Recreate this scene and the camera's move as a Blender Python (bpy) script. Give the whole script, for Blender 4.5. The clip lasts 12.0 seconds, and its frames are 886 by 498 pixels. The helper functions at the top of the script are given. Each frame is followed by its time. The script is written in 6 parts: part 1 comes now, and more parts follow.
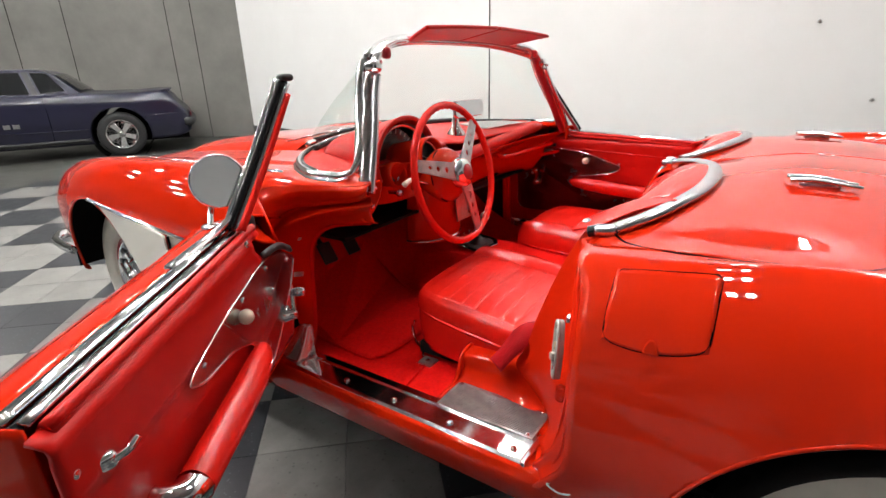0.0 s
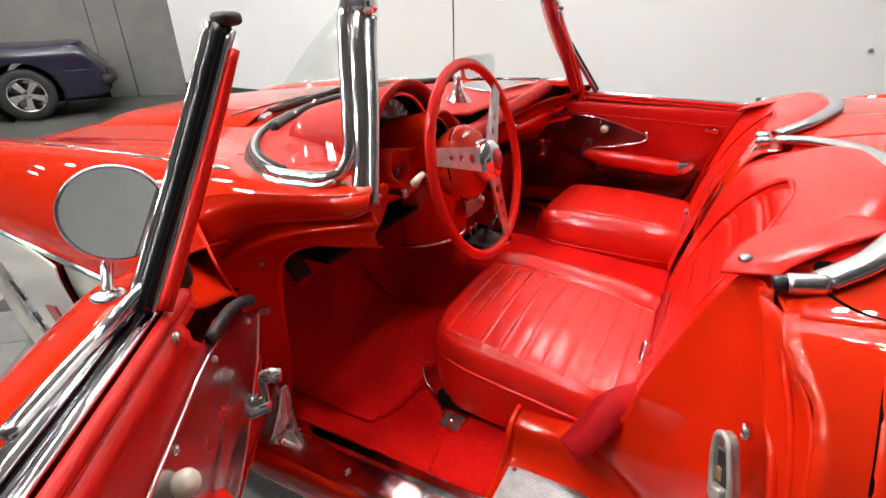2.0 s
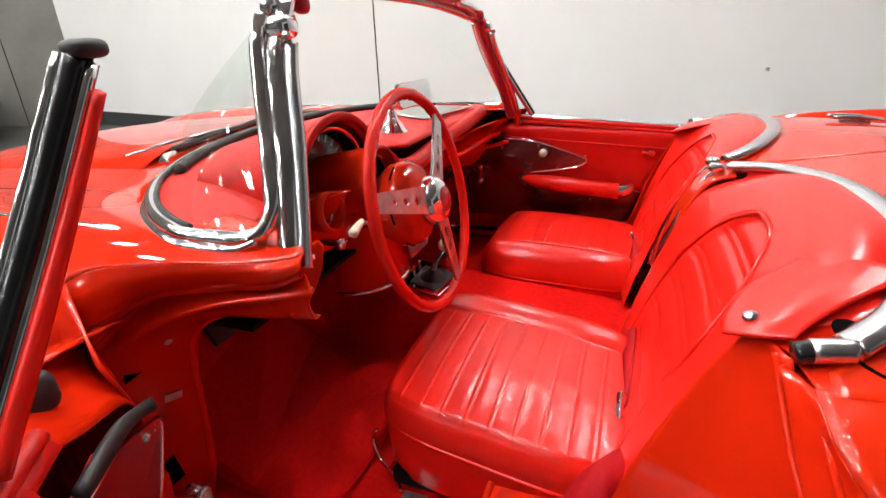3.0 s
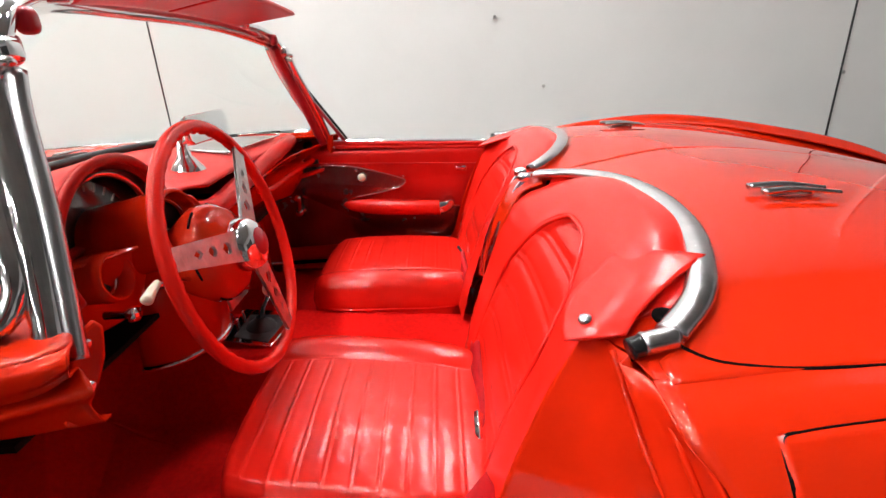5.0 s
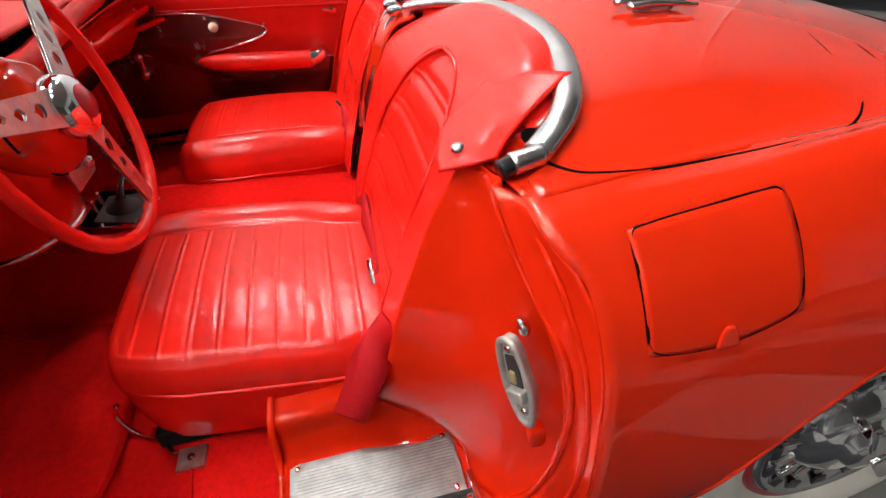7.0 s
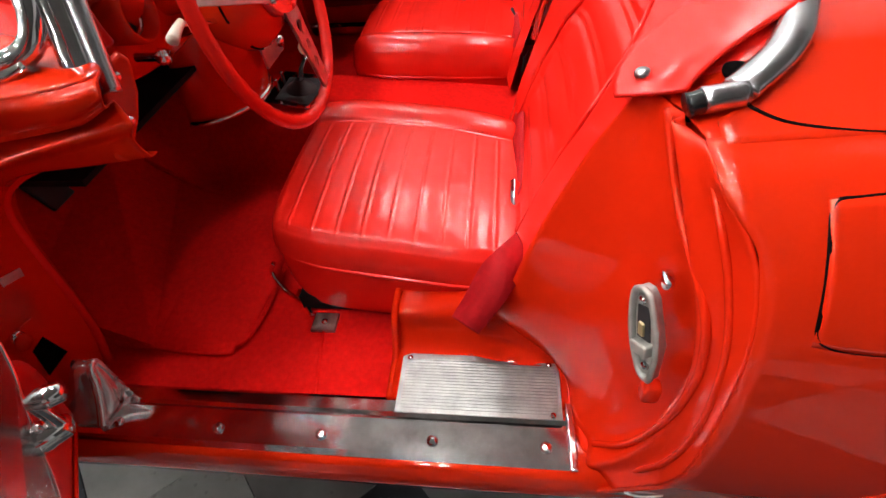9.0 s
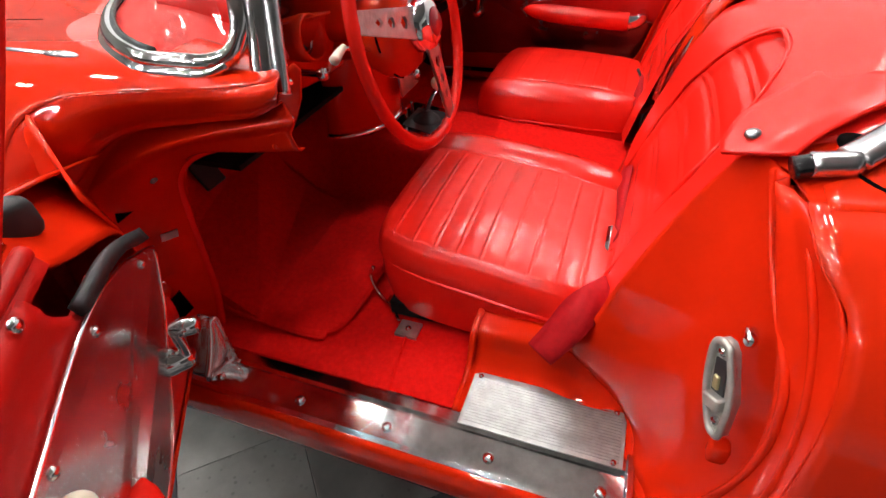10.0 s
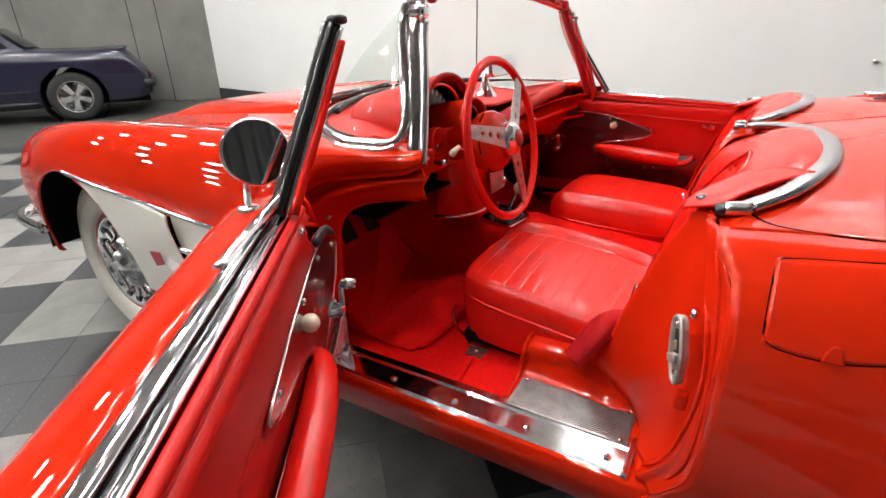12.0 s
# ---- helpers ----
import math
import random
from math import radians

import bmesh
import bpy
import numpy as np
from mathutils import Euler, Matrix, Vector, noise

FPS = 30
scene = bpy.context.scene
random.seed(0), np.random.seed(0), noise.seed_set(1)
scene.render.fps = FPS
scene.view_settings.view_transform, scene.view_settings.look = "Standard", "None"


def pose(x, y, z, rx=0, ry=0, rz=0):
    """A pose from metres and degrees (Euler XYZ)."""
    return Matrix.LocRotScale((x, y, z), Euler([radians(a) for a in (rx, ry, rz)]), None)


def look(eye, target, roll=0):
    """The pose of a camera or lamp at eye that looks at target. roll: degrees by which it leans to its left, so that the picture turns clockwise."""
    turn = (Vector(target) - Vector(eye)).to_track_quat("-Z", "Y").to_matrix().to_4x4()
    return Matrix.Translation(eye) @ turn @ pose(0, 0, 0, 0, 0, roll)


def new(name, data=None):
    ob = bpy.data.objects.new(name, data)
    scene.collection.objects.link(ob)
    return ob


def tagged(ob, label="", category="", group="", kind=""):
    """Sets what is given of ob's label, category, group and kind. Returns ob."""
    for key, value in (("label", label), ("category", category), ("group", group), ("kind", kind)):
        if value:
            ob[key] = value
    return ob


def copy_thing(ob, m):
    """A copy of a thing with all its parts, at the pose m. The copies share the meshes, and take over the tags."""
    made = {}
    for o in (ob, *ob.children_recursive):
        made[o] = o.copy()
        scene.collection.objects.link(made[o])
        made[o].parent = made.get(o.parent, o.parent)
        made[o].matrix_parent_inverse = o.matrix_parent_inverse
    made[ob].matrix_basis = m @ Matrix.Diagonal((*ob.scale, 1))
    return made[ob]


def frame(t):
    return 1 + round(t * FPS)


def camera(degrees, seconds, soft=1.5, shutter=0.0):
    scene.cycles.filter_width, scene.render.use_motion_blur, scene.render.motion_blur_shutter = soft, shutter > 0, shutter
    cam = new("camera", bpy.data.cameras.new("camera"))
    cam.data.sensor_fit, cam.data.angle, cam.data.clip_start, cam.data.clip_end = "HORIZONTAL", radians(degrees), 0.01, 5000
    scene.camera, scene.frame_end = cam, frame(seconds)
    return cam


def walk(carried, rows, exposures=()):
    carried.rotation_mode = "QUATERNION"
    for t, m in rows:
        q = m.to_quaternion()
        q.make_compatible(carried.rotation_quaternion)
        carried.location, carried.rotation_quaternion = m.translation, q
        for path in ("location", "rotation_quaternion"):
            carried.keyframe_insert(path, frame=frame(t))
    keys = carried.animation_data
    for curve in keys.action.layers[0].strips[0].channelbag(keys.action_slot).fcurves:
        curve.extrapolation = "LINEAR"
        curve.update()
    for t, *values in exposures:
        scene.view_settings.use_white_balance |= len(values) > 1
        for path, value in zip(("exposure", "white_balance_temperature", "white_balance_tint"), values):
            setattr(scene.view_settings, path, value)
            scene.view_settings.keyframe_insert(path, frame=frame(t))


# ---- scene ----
cam = camera(83.1, 12.0)
PATH = [
    (0, (-1.63, -0.873, 1.186), (-0.092, 0.206, 0.499), -1.6),
    (0.5, (-1.582, -0.777, 1.182), (-0.047, 0.278, 0.454), -1.6),
    (1, (-1.516, -0.67, 1.178), (0.023, 0.346, 0.403), -1.6),
    (1.5, (-1.432, -0.571, 1.171), (0.106, 0.398, 0.336), -1.6),
    (2, (-1.339, -0.493, 1.171), (0.238, 0.396, 0.32), -1.6),
    (2.5, (-1.27, -0.439, 1.171), (0.356, 0.369, 0.334), -1.6),
    (3, (-1.22, -0.404, 1.176), (0.495, 0.253, 0.384), -1.6),
    (3.5, (-1.181, -0.384, 1.179), (0.624, 0.071, 0.446), -1.6),
    (3.7, (-1.171, -0.38, 1.18), (0.657, 0.009, 0.468), -1.6),
    (5.3, (-1.156, -0.397, 1.168), (0.684, -0.473, 0.387), -2.4),
    (5.5, (-1.158, -0.4, 1.167), (0.659, -0.527, 0.342), -2.4),
    (6, (-1.155, -0.41, 1.156), (0.594, -0.649, 0.217), -2.5),
    (6.5, (-1.156, -0.418, 1.145), (0.496, -0.754, 0.069), -2.5),
    (6.7, (-1.156, -0.42, 1.139), (0.45, -0.773, 0.0), -2.6),
    (8.3, (-1.148, -0.419, 1.123), (0.211, -0.479, -0.343), -4.5),
    (8.5, (-1.149, -0.413, 1.123), (0.22, -0.402, -0.335), -4.4),
    (9, (-1.154, -0.405, 1.123), (0.242, -0.206, -0.295), -3.9),
    (9.5, (-1.178, -0.405, 1.127), (0.24, -0.033, -0.234), -3.3),
    (10, (-1.216, -0.416, 1.133), (0.217, 0.152, -0.141), -2.7),
    (10.5, (-1.271, -0.448, 1.139), (0.122, 0.399, -0.02), -1.9),
    (11, (-1.35, -0.5, 1.149), (0.057, 0.479, 0.118), -1.3),
    (11.5, (-1.468, -0.551, 1.155), (-0.001, 0.451, 0.236), -1.1),
    (12, (-1.601, -0.597, 1.16), (-0.042, 0.354, 0.345), -1.1),
]
walk(cam, [(t, look(eye, target, roll)) for t, eye, target, roll in PATH])

# ---- world and light ----
world = bpy.data.worlds.new("world")
scene.world = world
world.use_nodes = True
world.node_tree.nodes["Background"].inputs[0].default_value = (0.5, 0.52, 0.55, 1)
world.node_tree.nodes["Background"].inputs[1].default_value = 0.15
LAMP = 226.0
scene.view_settings.exposure = 0.0


# ---- materials ----
def mat(name, color, rough=0.5, metal=0.0, coat=0.0, var=0.0, vscale=6.0, bump=0.0, bscale=200.0, spec=0.5, sheen=0.0, coat_rough=0.03, rand=0.0, bump2=0.0, b2scale=12.0, coordinate="Object", speck=0.0, sscale=55.0):
    m = bpy.data.materials.new(name)
    m.use_nodes = True
    nt = m.node_tree
    b = nt.nodes["Principled BSDF"]
    b.inputs["Base Color"].default_value = (*color, 1)
    b.inputs["Roughness"].default_value = rough
    b.inputs["Metallic"].default_value = metal
    b.inputs["Coat Weight"].default_value = coat
    b.inputs["Coat Roughness"].default_value = coat_rough
    b.inputs["Specular IOR Level"].default_value = spec
    b.inputs["Sheen Weight"].default_value = sheen
    tc = nt.nodes.new("ShaderNodeTexCoord")
    if var > 0 or rand > 0:
        n1 = nt.nodes.new("ShaderNodeTexNoise")
        n1.inputs["Scale"].default_value = vscale
        n1.inputs["Detail"].default_value = 8
        n1.inputs["Roughness"].default_value = 0.65
        nt.links.new(tc.outputs[coordinate], n1.inputs["Vector"])
        mp = nt.nodes.new("ShaderNodeMapRange")
        mp.inputs[1].default_value, mp.inputs[2].default_value = 0.3, 0.7
        mp.inputs[3].default_value, mp.inputs[4].default_value = 1 - var, 1 + var
        nt.links.new(n1.outputs["Fac"], mp.inputs[0])
        out = mp.outputs[0]
        if rand > 0:
            oi = nt.nodes.new("ShaderNodeObjectInfo")
            mr = nt.nodes.new("ShaderNodeMapRange")
            mr.inputs[3].default_value, mr.inputs[4].default_value = 1 - rand, 1 + rand
            nt.links.new(oi.outputs["Random"], mr.inputs[0])
            mu = nt.nodes.new("ShaderNodeMath")
            mu.operation = "MULTIPLY"
            nt.links.new(out, mu.inputs[0])
            nt.links.new(mr.outputs[0], mu.inputs[1])
            out = mu.outputs[0]
        if speck != 0:
            vo = nt.nodes.new("ShaderNodeTexVoronoi")
            vo.inputs["Scale"].default_value = sscale
            nt.links.new(tc.outputs[coordinate], vo.inputs["Vector"])
            ms = nt.nodes.new("ShaderNodeMapRange")
            ms.inputs[1].default_value, ms.inputs[2].default_value = 0.12, 0.2
            ms.inputs[3].default_value, ms.inputs[4].default_value = speck, 0.0
            nt.links.new(vo.outputs["Distance"], ms.inputs[0])
            ad = nt.nodes.new("ShaderNodeMath")
            ad.operation = "ADD"
            nt.links.new(out, ad.inputs[0])
            nt.links.new(ms.outputs[0], ad.inputs[1])
            out = ad.outputs[0]
        vm = nt.nodes.new("ShaderNodeVectorMath")
        vm.operation = "SCALE"
        vm.inputs[0].default_value = color
        nt.links.new(out, vm.inputs["Scale"])
        nt.links.new(vm.outputs[0], b.inputs["Base Color"])
        rr = nt.nodes.new("ShaderNodeMapRange")
        rr.inputs[1].default_value, rr.inputs[2].default_value = 0.3, 0.7
        rr.inputs[3].default_value, rr.inputs[4].default_value = rough * (1 - var * 0.8), min(1, rough * (1 + var * 0.8))
        nt.links.new(n1.outputs["Fac"], rr.inputs[0])
        nt.links.new(rr.outputs[0], b.inputs["Roughness"])
    last = None
    for amount, scale in ((bump, bscale), (bump2, b2scale)):
        if amount > 0:
            n2 = nt.nodes.new("ShaderNodeTexNoise")
            n2.inputs["Scale"].default_value = scale
            n2.inputs["Detail"].default_value = 4
            nt.links.new(tc.outputs[coordinate], n2.inputs["Vector"])
            bp = nt.nodes.new("ShaderNodeBump")
            bp.inputs["Strength"].default_value = amount
            bp.inputs["Distance"].default_value = 0.002 if scale > 50 else 0.006
            nt.links.new(n2.outputs["Fac"], bp.inputs["Height"])
            if last:
                nt.links.new(last.outputs[0], bp.inputs["Normal"])
            last = bp
    if last:
        nt.links.new(last.outputs[0], b.inputs["Normal"])
    return m


def glass(name, tint=(0.93, 0.97, 0.95)):
    m = bpy.data.materials.new(name)
    m.use_nodes = True
    nt = m.node_tree
    nt.nodes.clear()
    o = nt.nodes.new("ShaderNodeOutputMaterial")
    mix = nt.nodes.new("ShaderNodeMixShader")
    t = nt.nodes.new("ShaderNodeBsdfTransparent")
    g = nt.nodes.new("ShaderNodeBsdfGlossy")
    t.inputs[0].default_value = (*tint, 1)
    g.inputs["Roughness"].default_value = 0.02
    mix.inputs[0].default_value = 0.06
    nt.links.new(t.outputs[0], mix.inputs[1])
    nt.links.new(g.outputs[0], mix.inputs[2])
    nt.links.new(mix.outputs[0], o.inputs[0])
    return m


def emit(name, color, strength):
    m = bpy.data.materials.new(name)
    m.use_nodes = True
    b = m.node_tree.nodes["Principled BSDF"]
    b.inputs["Base Color"].default_value = (0.8, 0.8, 0.8, 1)
    b.inputs["Emission Color"].default_value = (*color, 1)
    b.inputs["Emission Strength"].default_value = strength
    return m


PAINT = mat("red_paint", (0.56, 0.018, 0.003), 0.5, coat=1.0, var=0.05, vscale=3, spec=0.0, coat_rough=0.02, bump2=0.02, b2scale=9)
JAMB = mat("red_jamb_paint", (0.58, 0.016, 0.003), 0.5, coat=0.7, var=0.08, vscale=9, spec=0.0, coat_rough=0.05, bump2=0.04, b2scale=14)
VINYL = mat("red_vinyl", (0.70, 0.014, 0.008), 0.21, var=0.06, vscale=8, bump=0.03, bscale=420, spec=0.34, bump2=0.06, b2scale=18)
PADVINYL = mat("red_padded_vinyl", (0.50, 0.013, 0.009), 0.45, var=0.08, vscale=10, bump=0.15, bscale=500, spec=0.2)
CARPET = mat("red_carpet", (0.64, 0.010, 0.008), 0.95, var=0.12, vscale=90, bump=0.7, bscale=700, spec=0.0)
WEBBING = mat("red_webbing", (0.36, 0.007, 0.010), 0.6, var=0.15, vscale=120, bump=0.4, bscale=600, spec=0.08)
# door panel red; on the visors this darker tone stands in for shade
PANELRED = mat("red_door_panel_shaded_visor", (0.52, 0.010, 0.007), 0.36, var=0.08, vscale=12, bump=0.12, bscale=500, spec=0.18)
CHROME = mat("chrome", (0.80, 0.80, 0.81), 0.07, metal=1.0, var=0.10, vscale=30)
STEEL = mat("polished_steel", (0.76, 0.75, 0.75), 0.10, metal=1.0, var=0.25, vscale=22, bump=0.008, bscale=60)
SHOE = mat("buffed_chrome", (0.80, 0.80, 0.81), 0.16, metal=0.75, var=0.12, vscale=22)
# darker copy of the plate metal; its dark reflections are put into the colour
DARKPLATE = mat("dark_reflection_plate", (0.20, 0.19, 0.19), 0.24, metal=1.0, var=0.25, vscale=9)
RIBBED = mat("ribbed_aluminium", (0.36, 0.36, 0.35), 0.33, metal=1.0, var=0.2, vscale=40)
BRUSHED = mat("brushed_aluminium", (0.50, 0.49, 0.48), 0.34, metal=1.0, var=0.2, vscale=60)
PLATE = mat("grey_metal_panel", (0.62, 0.61, 0.61), 0.25, metal=1.0, var=0.25, vscale=7, bump=0.03, bscale=50)
CAST = mat("cast_zinc", (0.42, 0.41, 0.38), 0.5, metal=0.8, var=0.3, vscale=30, bump=0.3, bscale=90)
RUBBER = mat("black_rubber", (0.012, 0.012, 0.013), 0.55, var=0.3, vscale=30)
GAP = mat("dark_gap", (0.004, 0.003, 0.003), 0.9, var=0.2, spec=0.0)
UNDER = mat("dark_underbody", (0.010, 0.009, 0.009), 0.85, var=0.3, vscale=8, spec=0.1)
TYRE = mat("tyre_rubber", (0.014, 0.014, 0.015), 0.7, var=0.25, vscale=25, bump=0.2, bscale=160)
WHITEWALL = mat("whitewall_rubber", (0.70, 0.68, 0.60), 0.6, var=0.06, vscale=20)
WHITE = mat("white_cove_paint", (0.74, 0.72, 0.64), 0.3, coat=0.7, var=0.04, vscale=4)
IVORY = mat("ivory_plastic", (0.72, 0.66, 0.52), 0.3, coat=0.3, var=0.05, vscale=30)
BRASS = mat("worn_brass", (0.46, 0.38, 0.20), 0.4, metal=0.7, var=0.2, vscale=40)
DIAL = mat("black_dial", (0.02, 0.02, 0.022), 0.4, var=0.2, vscale=40)
FLAG_RED = mat("red_enamel", (0.35, 0.01, 0.02), 0.3, coat=0.5, var=0.05)
GLASS = glass("clear_glass")
MIRROR = mat("mirror_glass", (0.86, 0.88, 0.88), 0.02, metal=1.0, var=0.02)
WALLW = mat("white_painted_wall", (0.70, 0.70, 0.69), 0.75, var=0.03, vscale=1.2, bump=0.12, bscale=120)
WALLC = mat("bare_concrete_wall", (0.155, 0.152, 0.138), 0.85, var=0.22, vscale=1.3, bump=0.25, bscale=60)
WALLG = mat("grey_painted_wall", (0.10, 0.10, 0.10), 0.8, var=0.06, vscale=1.2, bump=0.12, bscale=120)
WALLS = mat("light_grey_painted_wall", (0.66, 0.66, 0.66), 0.8, var=0.05, vscale=1.2, bump=0.12, bscale=120)
# kick panels: the footwell's shade is put into this near-black colour
KICK = mat("shaded_kick_board", (0.022, 0.006, 0.006), 0.8, var=0.2, vscale=20, spec=0.1)
SATIN = mat("worn_satin_chrome", (0.62, 0.62, 0.64), 0.24, metal=1.0, var=0.12, vscale=40)
DARKBASE = mat("dark_grey_base_paint", (0.035, 0.036, 0.038), 0.6, var=0.15, vscale=4)
CONCRETE = mat("sealed_concrete_floor", (0.066, 0.066, 0.060), 0.40, var=0.2, vscale=1.6, bump=0.05, bscale=80)
TILE_L = mat("light_grey_vinyl_tile", (0.185, 0.182, 0.172), 0.33, spec=0.4, var=0.30, vscale=4, bump=0.04, bscale=90, rand=0.06, speck=-0.25, sscale=40)
TILE_D = mat("dark_grey_vinyl_tile", (0.032, 0.034, 0.038), 0.33, spec=0.35, var=0.15, vscale=14, bump=0.04, bscale=90, rand=0.08, speck=1.5, sscale=60)
GLOSSBLACK = mat("glossy_black_rubber", (0.008, 0.008, 0.009), 0.18, var=0.2, vscale=30)
CEIL = mat("grey_ceiling", (0.35, 0.35, 0.34), 0.9, var=0.1, vscale=1)
BLUE = mat("dark_blue_paint", (0.009, 0.009, 0.026), 0.3, coat=0.45, var=0.05, vscale=3)
DARKGLASS = mat("dark_car_glass", (0.012, 0.013, 0.014), 0.06, spec=0.6, var=0.05)
TRIMBLACK = mat("black_plastic", (0.014, 0.014, 0.016), 0.5, var=0.2)
CURTAIN = mat("dark_grey_curtain", (0.05, 0.05, 0.05), 0.9, var=0.2, vscale=3)
LAMPMAT = emit("lamp_diffuser", (1.0, 0.98, 0.95), LAMP)

# ---- mesh helpers ----
XC = -0.02


def mirror_x(p):
    return (2 * XC - p[0], p[1], p[2])


def thing(name, label, category, group="", kind="", at=(0, 0, 0)):
    ob = new(name)
    ob.location = at
    return tagged(ob, label, category, group, kind)


def part(name, bm, material, parent=None, label="", smooth=True, thick=0.0, bevel=0.0, mirrored=False):
    if mirrored:
        for v in bm.verts:
            v.co.x = 2 * XC - v.co.x
        bmesh.ops.reverse_faces(bm, faces=bm.faces)
    me = bpy.data.meshes.new(name)
    if smooth:
        for f in bm.faces:
            f.smooth = True
    bm.to_mesh(me)
    bm.free()
    me.materials.append(material)
    ob = new(name, me)
    if parent is not None:
        ob.parent = parent
        ob.matrix_parent_inverse = Matrix.Translation(-parent.location) if parent.parent is None else Matrix()
    if label:
        tagged(ob, label)
    if thick:
        md = ob.modifiers.new("thickness", "SOLIDIFY")
        md.thickness, md.offset = thick, 0
    if bevel:
        md = ob.modifiers.new("bevel", "BEVEL")
        md.width, md.segments, md.limit_method = bevel, 3, "ANGLE"
        if smooth:
            me.set_sharp_from_angle(angle=radians(50))
    return ob


def spline(pts, n, closed=False):
    """n points of a smooth line through pts."""
    p = [Vector(q) for q in pts]
    k = len(p)
    spans = k if closed else k - 1
    out = []
    for i in range(n):
        t = i * spans / (n if closed else n - 1)
        j = min(int(t), spans - 1)
        t -= j
        if closed:
            a, b, c, d = (p[(j + o) % k] for o in (-1, 0, 1, 2))
        else:
            b, c = p[j], p[j + 1]
            a = p[j - 1] if j > 0 else b * 2 - c
            d = p[j + 2] if j + 2 < k else c * 2 - b
        out.append(0.5 * ((2 * b) + (c - a) * t + (2 * a - 5 * b + 4 * c - d) * t * t + (3 * b - a - 3 * c + d) * t ** 3))
    return out


def surf(fn, nu, nv, wrap=False):
    bm = bmesh.new()
    rows = [[bm.verts.new(fn(i / (nu if wrap else nu - 1), j / (nv - 1))) for i in range(nu)] for j in range(nv)]
    for j in range(nv - 1):
        for i in range(nu if wrap else nu - 1):
            k = (i + 1) % nu
            bm.faces.new((rows[j][i], rows[j][k], rows[j + 1][k], rows[j + 1][i]))
    return bm


def loft(curves, n, m=0):
    """A skin over several curves, each a list of points; m: rows in all, smoothed between the curves."""
    lines = [spline(c, n) for c in curves]
    if m:
        cols = [spline([l[i] for l in lines], m) for i in range(n)]
        lines = [[cols[i][j] for i in range(n)] for j in range(m)]
    bm = bmesh.new()
    rows = [[bm.verts.new(p) for p in l] for l in lines]
    for a, b in zip(rows, rows[1:]):
        for i in range(n - 1):
            bm.faces.new((a[i], a[i + 1], b[i + 1], b[i]))
    return bm


def relax(bm, times):
    """Smooths a skin, its border left as it is."""
    free = [v for v in bm.verts if not v.is_boundary]
    for _ in range(times):
        bmesh.ops.smooth_vert(bm, verts=free, factor=0.5, use_axis_x=True, use_axis_y=True, use_axis_z=True)
    return bm


def tube(pts, r, n=40, sides=10, closed=False, flat=1.0, up=(0, 0, 1), r_end=None):
    """A round bar along a smooth line; flat: its height over its width."""
    line = spline(pts, n, closed) if len(pts) > 2 or closed else [Vector(pts[0]).lerp(Vector(pts[1]), i / (n - 1)) for i in range(n)]
    bm = bmesh.new()
    rings = []
    for i, p in enumerate(line):
        a = line[i - 1] if (i > 0 or closed) else p
        b = line[(i + 1) % n] if (i < n - 1 or closed) else p
        d = (b - a).normalized()
        s = d.cross(Vector(up))
        s = s.normalized() if s.length > 1e-4 else Vector((1, 0, 0))
        w = s.cross(d).normalized()
        rad = r if r_end is None else r + (r_end - r) * i / (n - 1)
        rings.append([bm.verts.new(p + rad * (math.cos(q) * s + flat * math.sin(q) * w)) for q in (2 * math.pi * k / sides for k in range(sides))])
    for i in range(n if closed else n - 1):
        a, b = rings[i], rings[(i + 1) % n]
        for k in range(sides):
            bm.faces.new((a[k], a[(k + 1) % sides], b[(k + 1) % sides], b[k]))
    if not closed:
        bm.faces.new(rings[0][::-1])
        bm.faces.new(rings[-1])
    bmesh.ops.recalc_face_normals(bm, faces=bm.faces)
    return bm


def box(x0, x1, y0, y1, z0, z1):
    bm = bmesh.new()
    bmesh.ops.create_cube(bm, size=1)
    for v in bm.verts:
        v.co = Vector((x0 + (v.co.x + 0.5) * (x1 - x0), y0 + (v.co.y + 0.5) * (y1 - y0), z0 + (v.co.z + 0.5) * (z1 - z0)))
    return bm


def turned(profile, n=32, m=None):
    """A body turned about the local z axis from (radius, height) pairs, laid at the pose m."""
    bm = bmesh.new()
    rings = [[bm.verts.new((r * math.cos(2 * math.pi * k / n), r * math.sin(2 * math.pi * k / n), z)) for k in range(n)] for r, z in profile]
    for a, b in zip(rings, rings[1:]):
        for k in range(n):
            bm.faces.new((a[k], a[(k + 1) % n], b[(k + 1) % n], b[k]))
    bmesh.ops.remove_doubles(bm, verts=bm.verts, dist=1e-5)
    bmesh.ops.recalc_face_normals(bm, faces=bm.faces)
    if m is not None:
        bm.transform(m)
    return bm


def slab(outline, depth, m):
    """A plate with the outline (local x, y), depth thick along local z, laid at the pose m."""
    bm = bmesh.new()
    f = bm.faces.new([bm.verts.new((x, y, 0)) for x, y in outline])
    r = bmesh.ops.extrude_face_region(bm, geom=[f])
    for v in r["geom"]:
        if isinstance(v, bmesh.types.BMVert):
            v.co.z += depth
    bmesh.ops.recalc_face_normals(bm, faces=bm.faces)
    bm.transform(m)
    return bm


def basis(o, x, y):
    """A pose with its origin at o, its x axis along x and its y axis near y."""
    x = Vector(x).normalized()
    z = x.cross(Vector(y)).normalized()
    y = z.cross(x)
    return Matrix(((x.x, y.x, z.x, o[0]), (x.y, y.y, z.y, o[1]), (x.z, y.z, z.z, o[2]), (0, 0, 0, 1)))


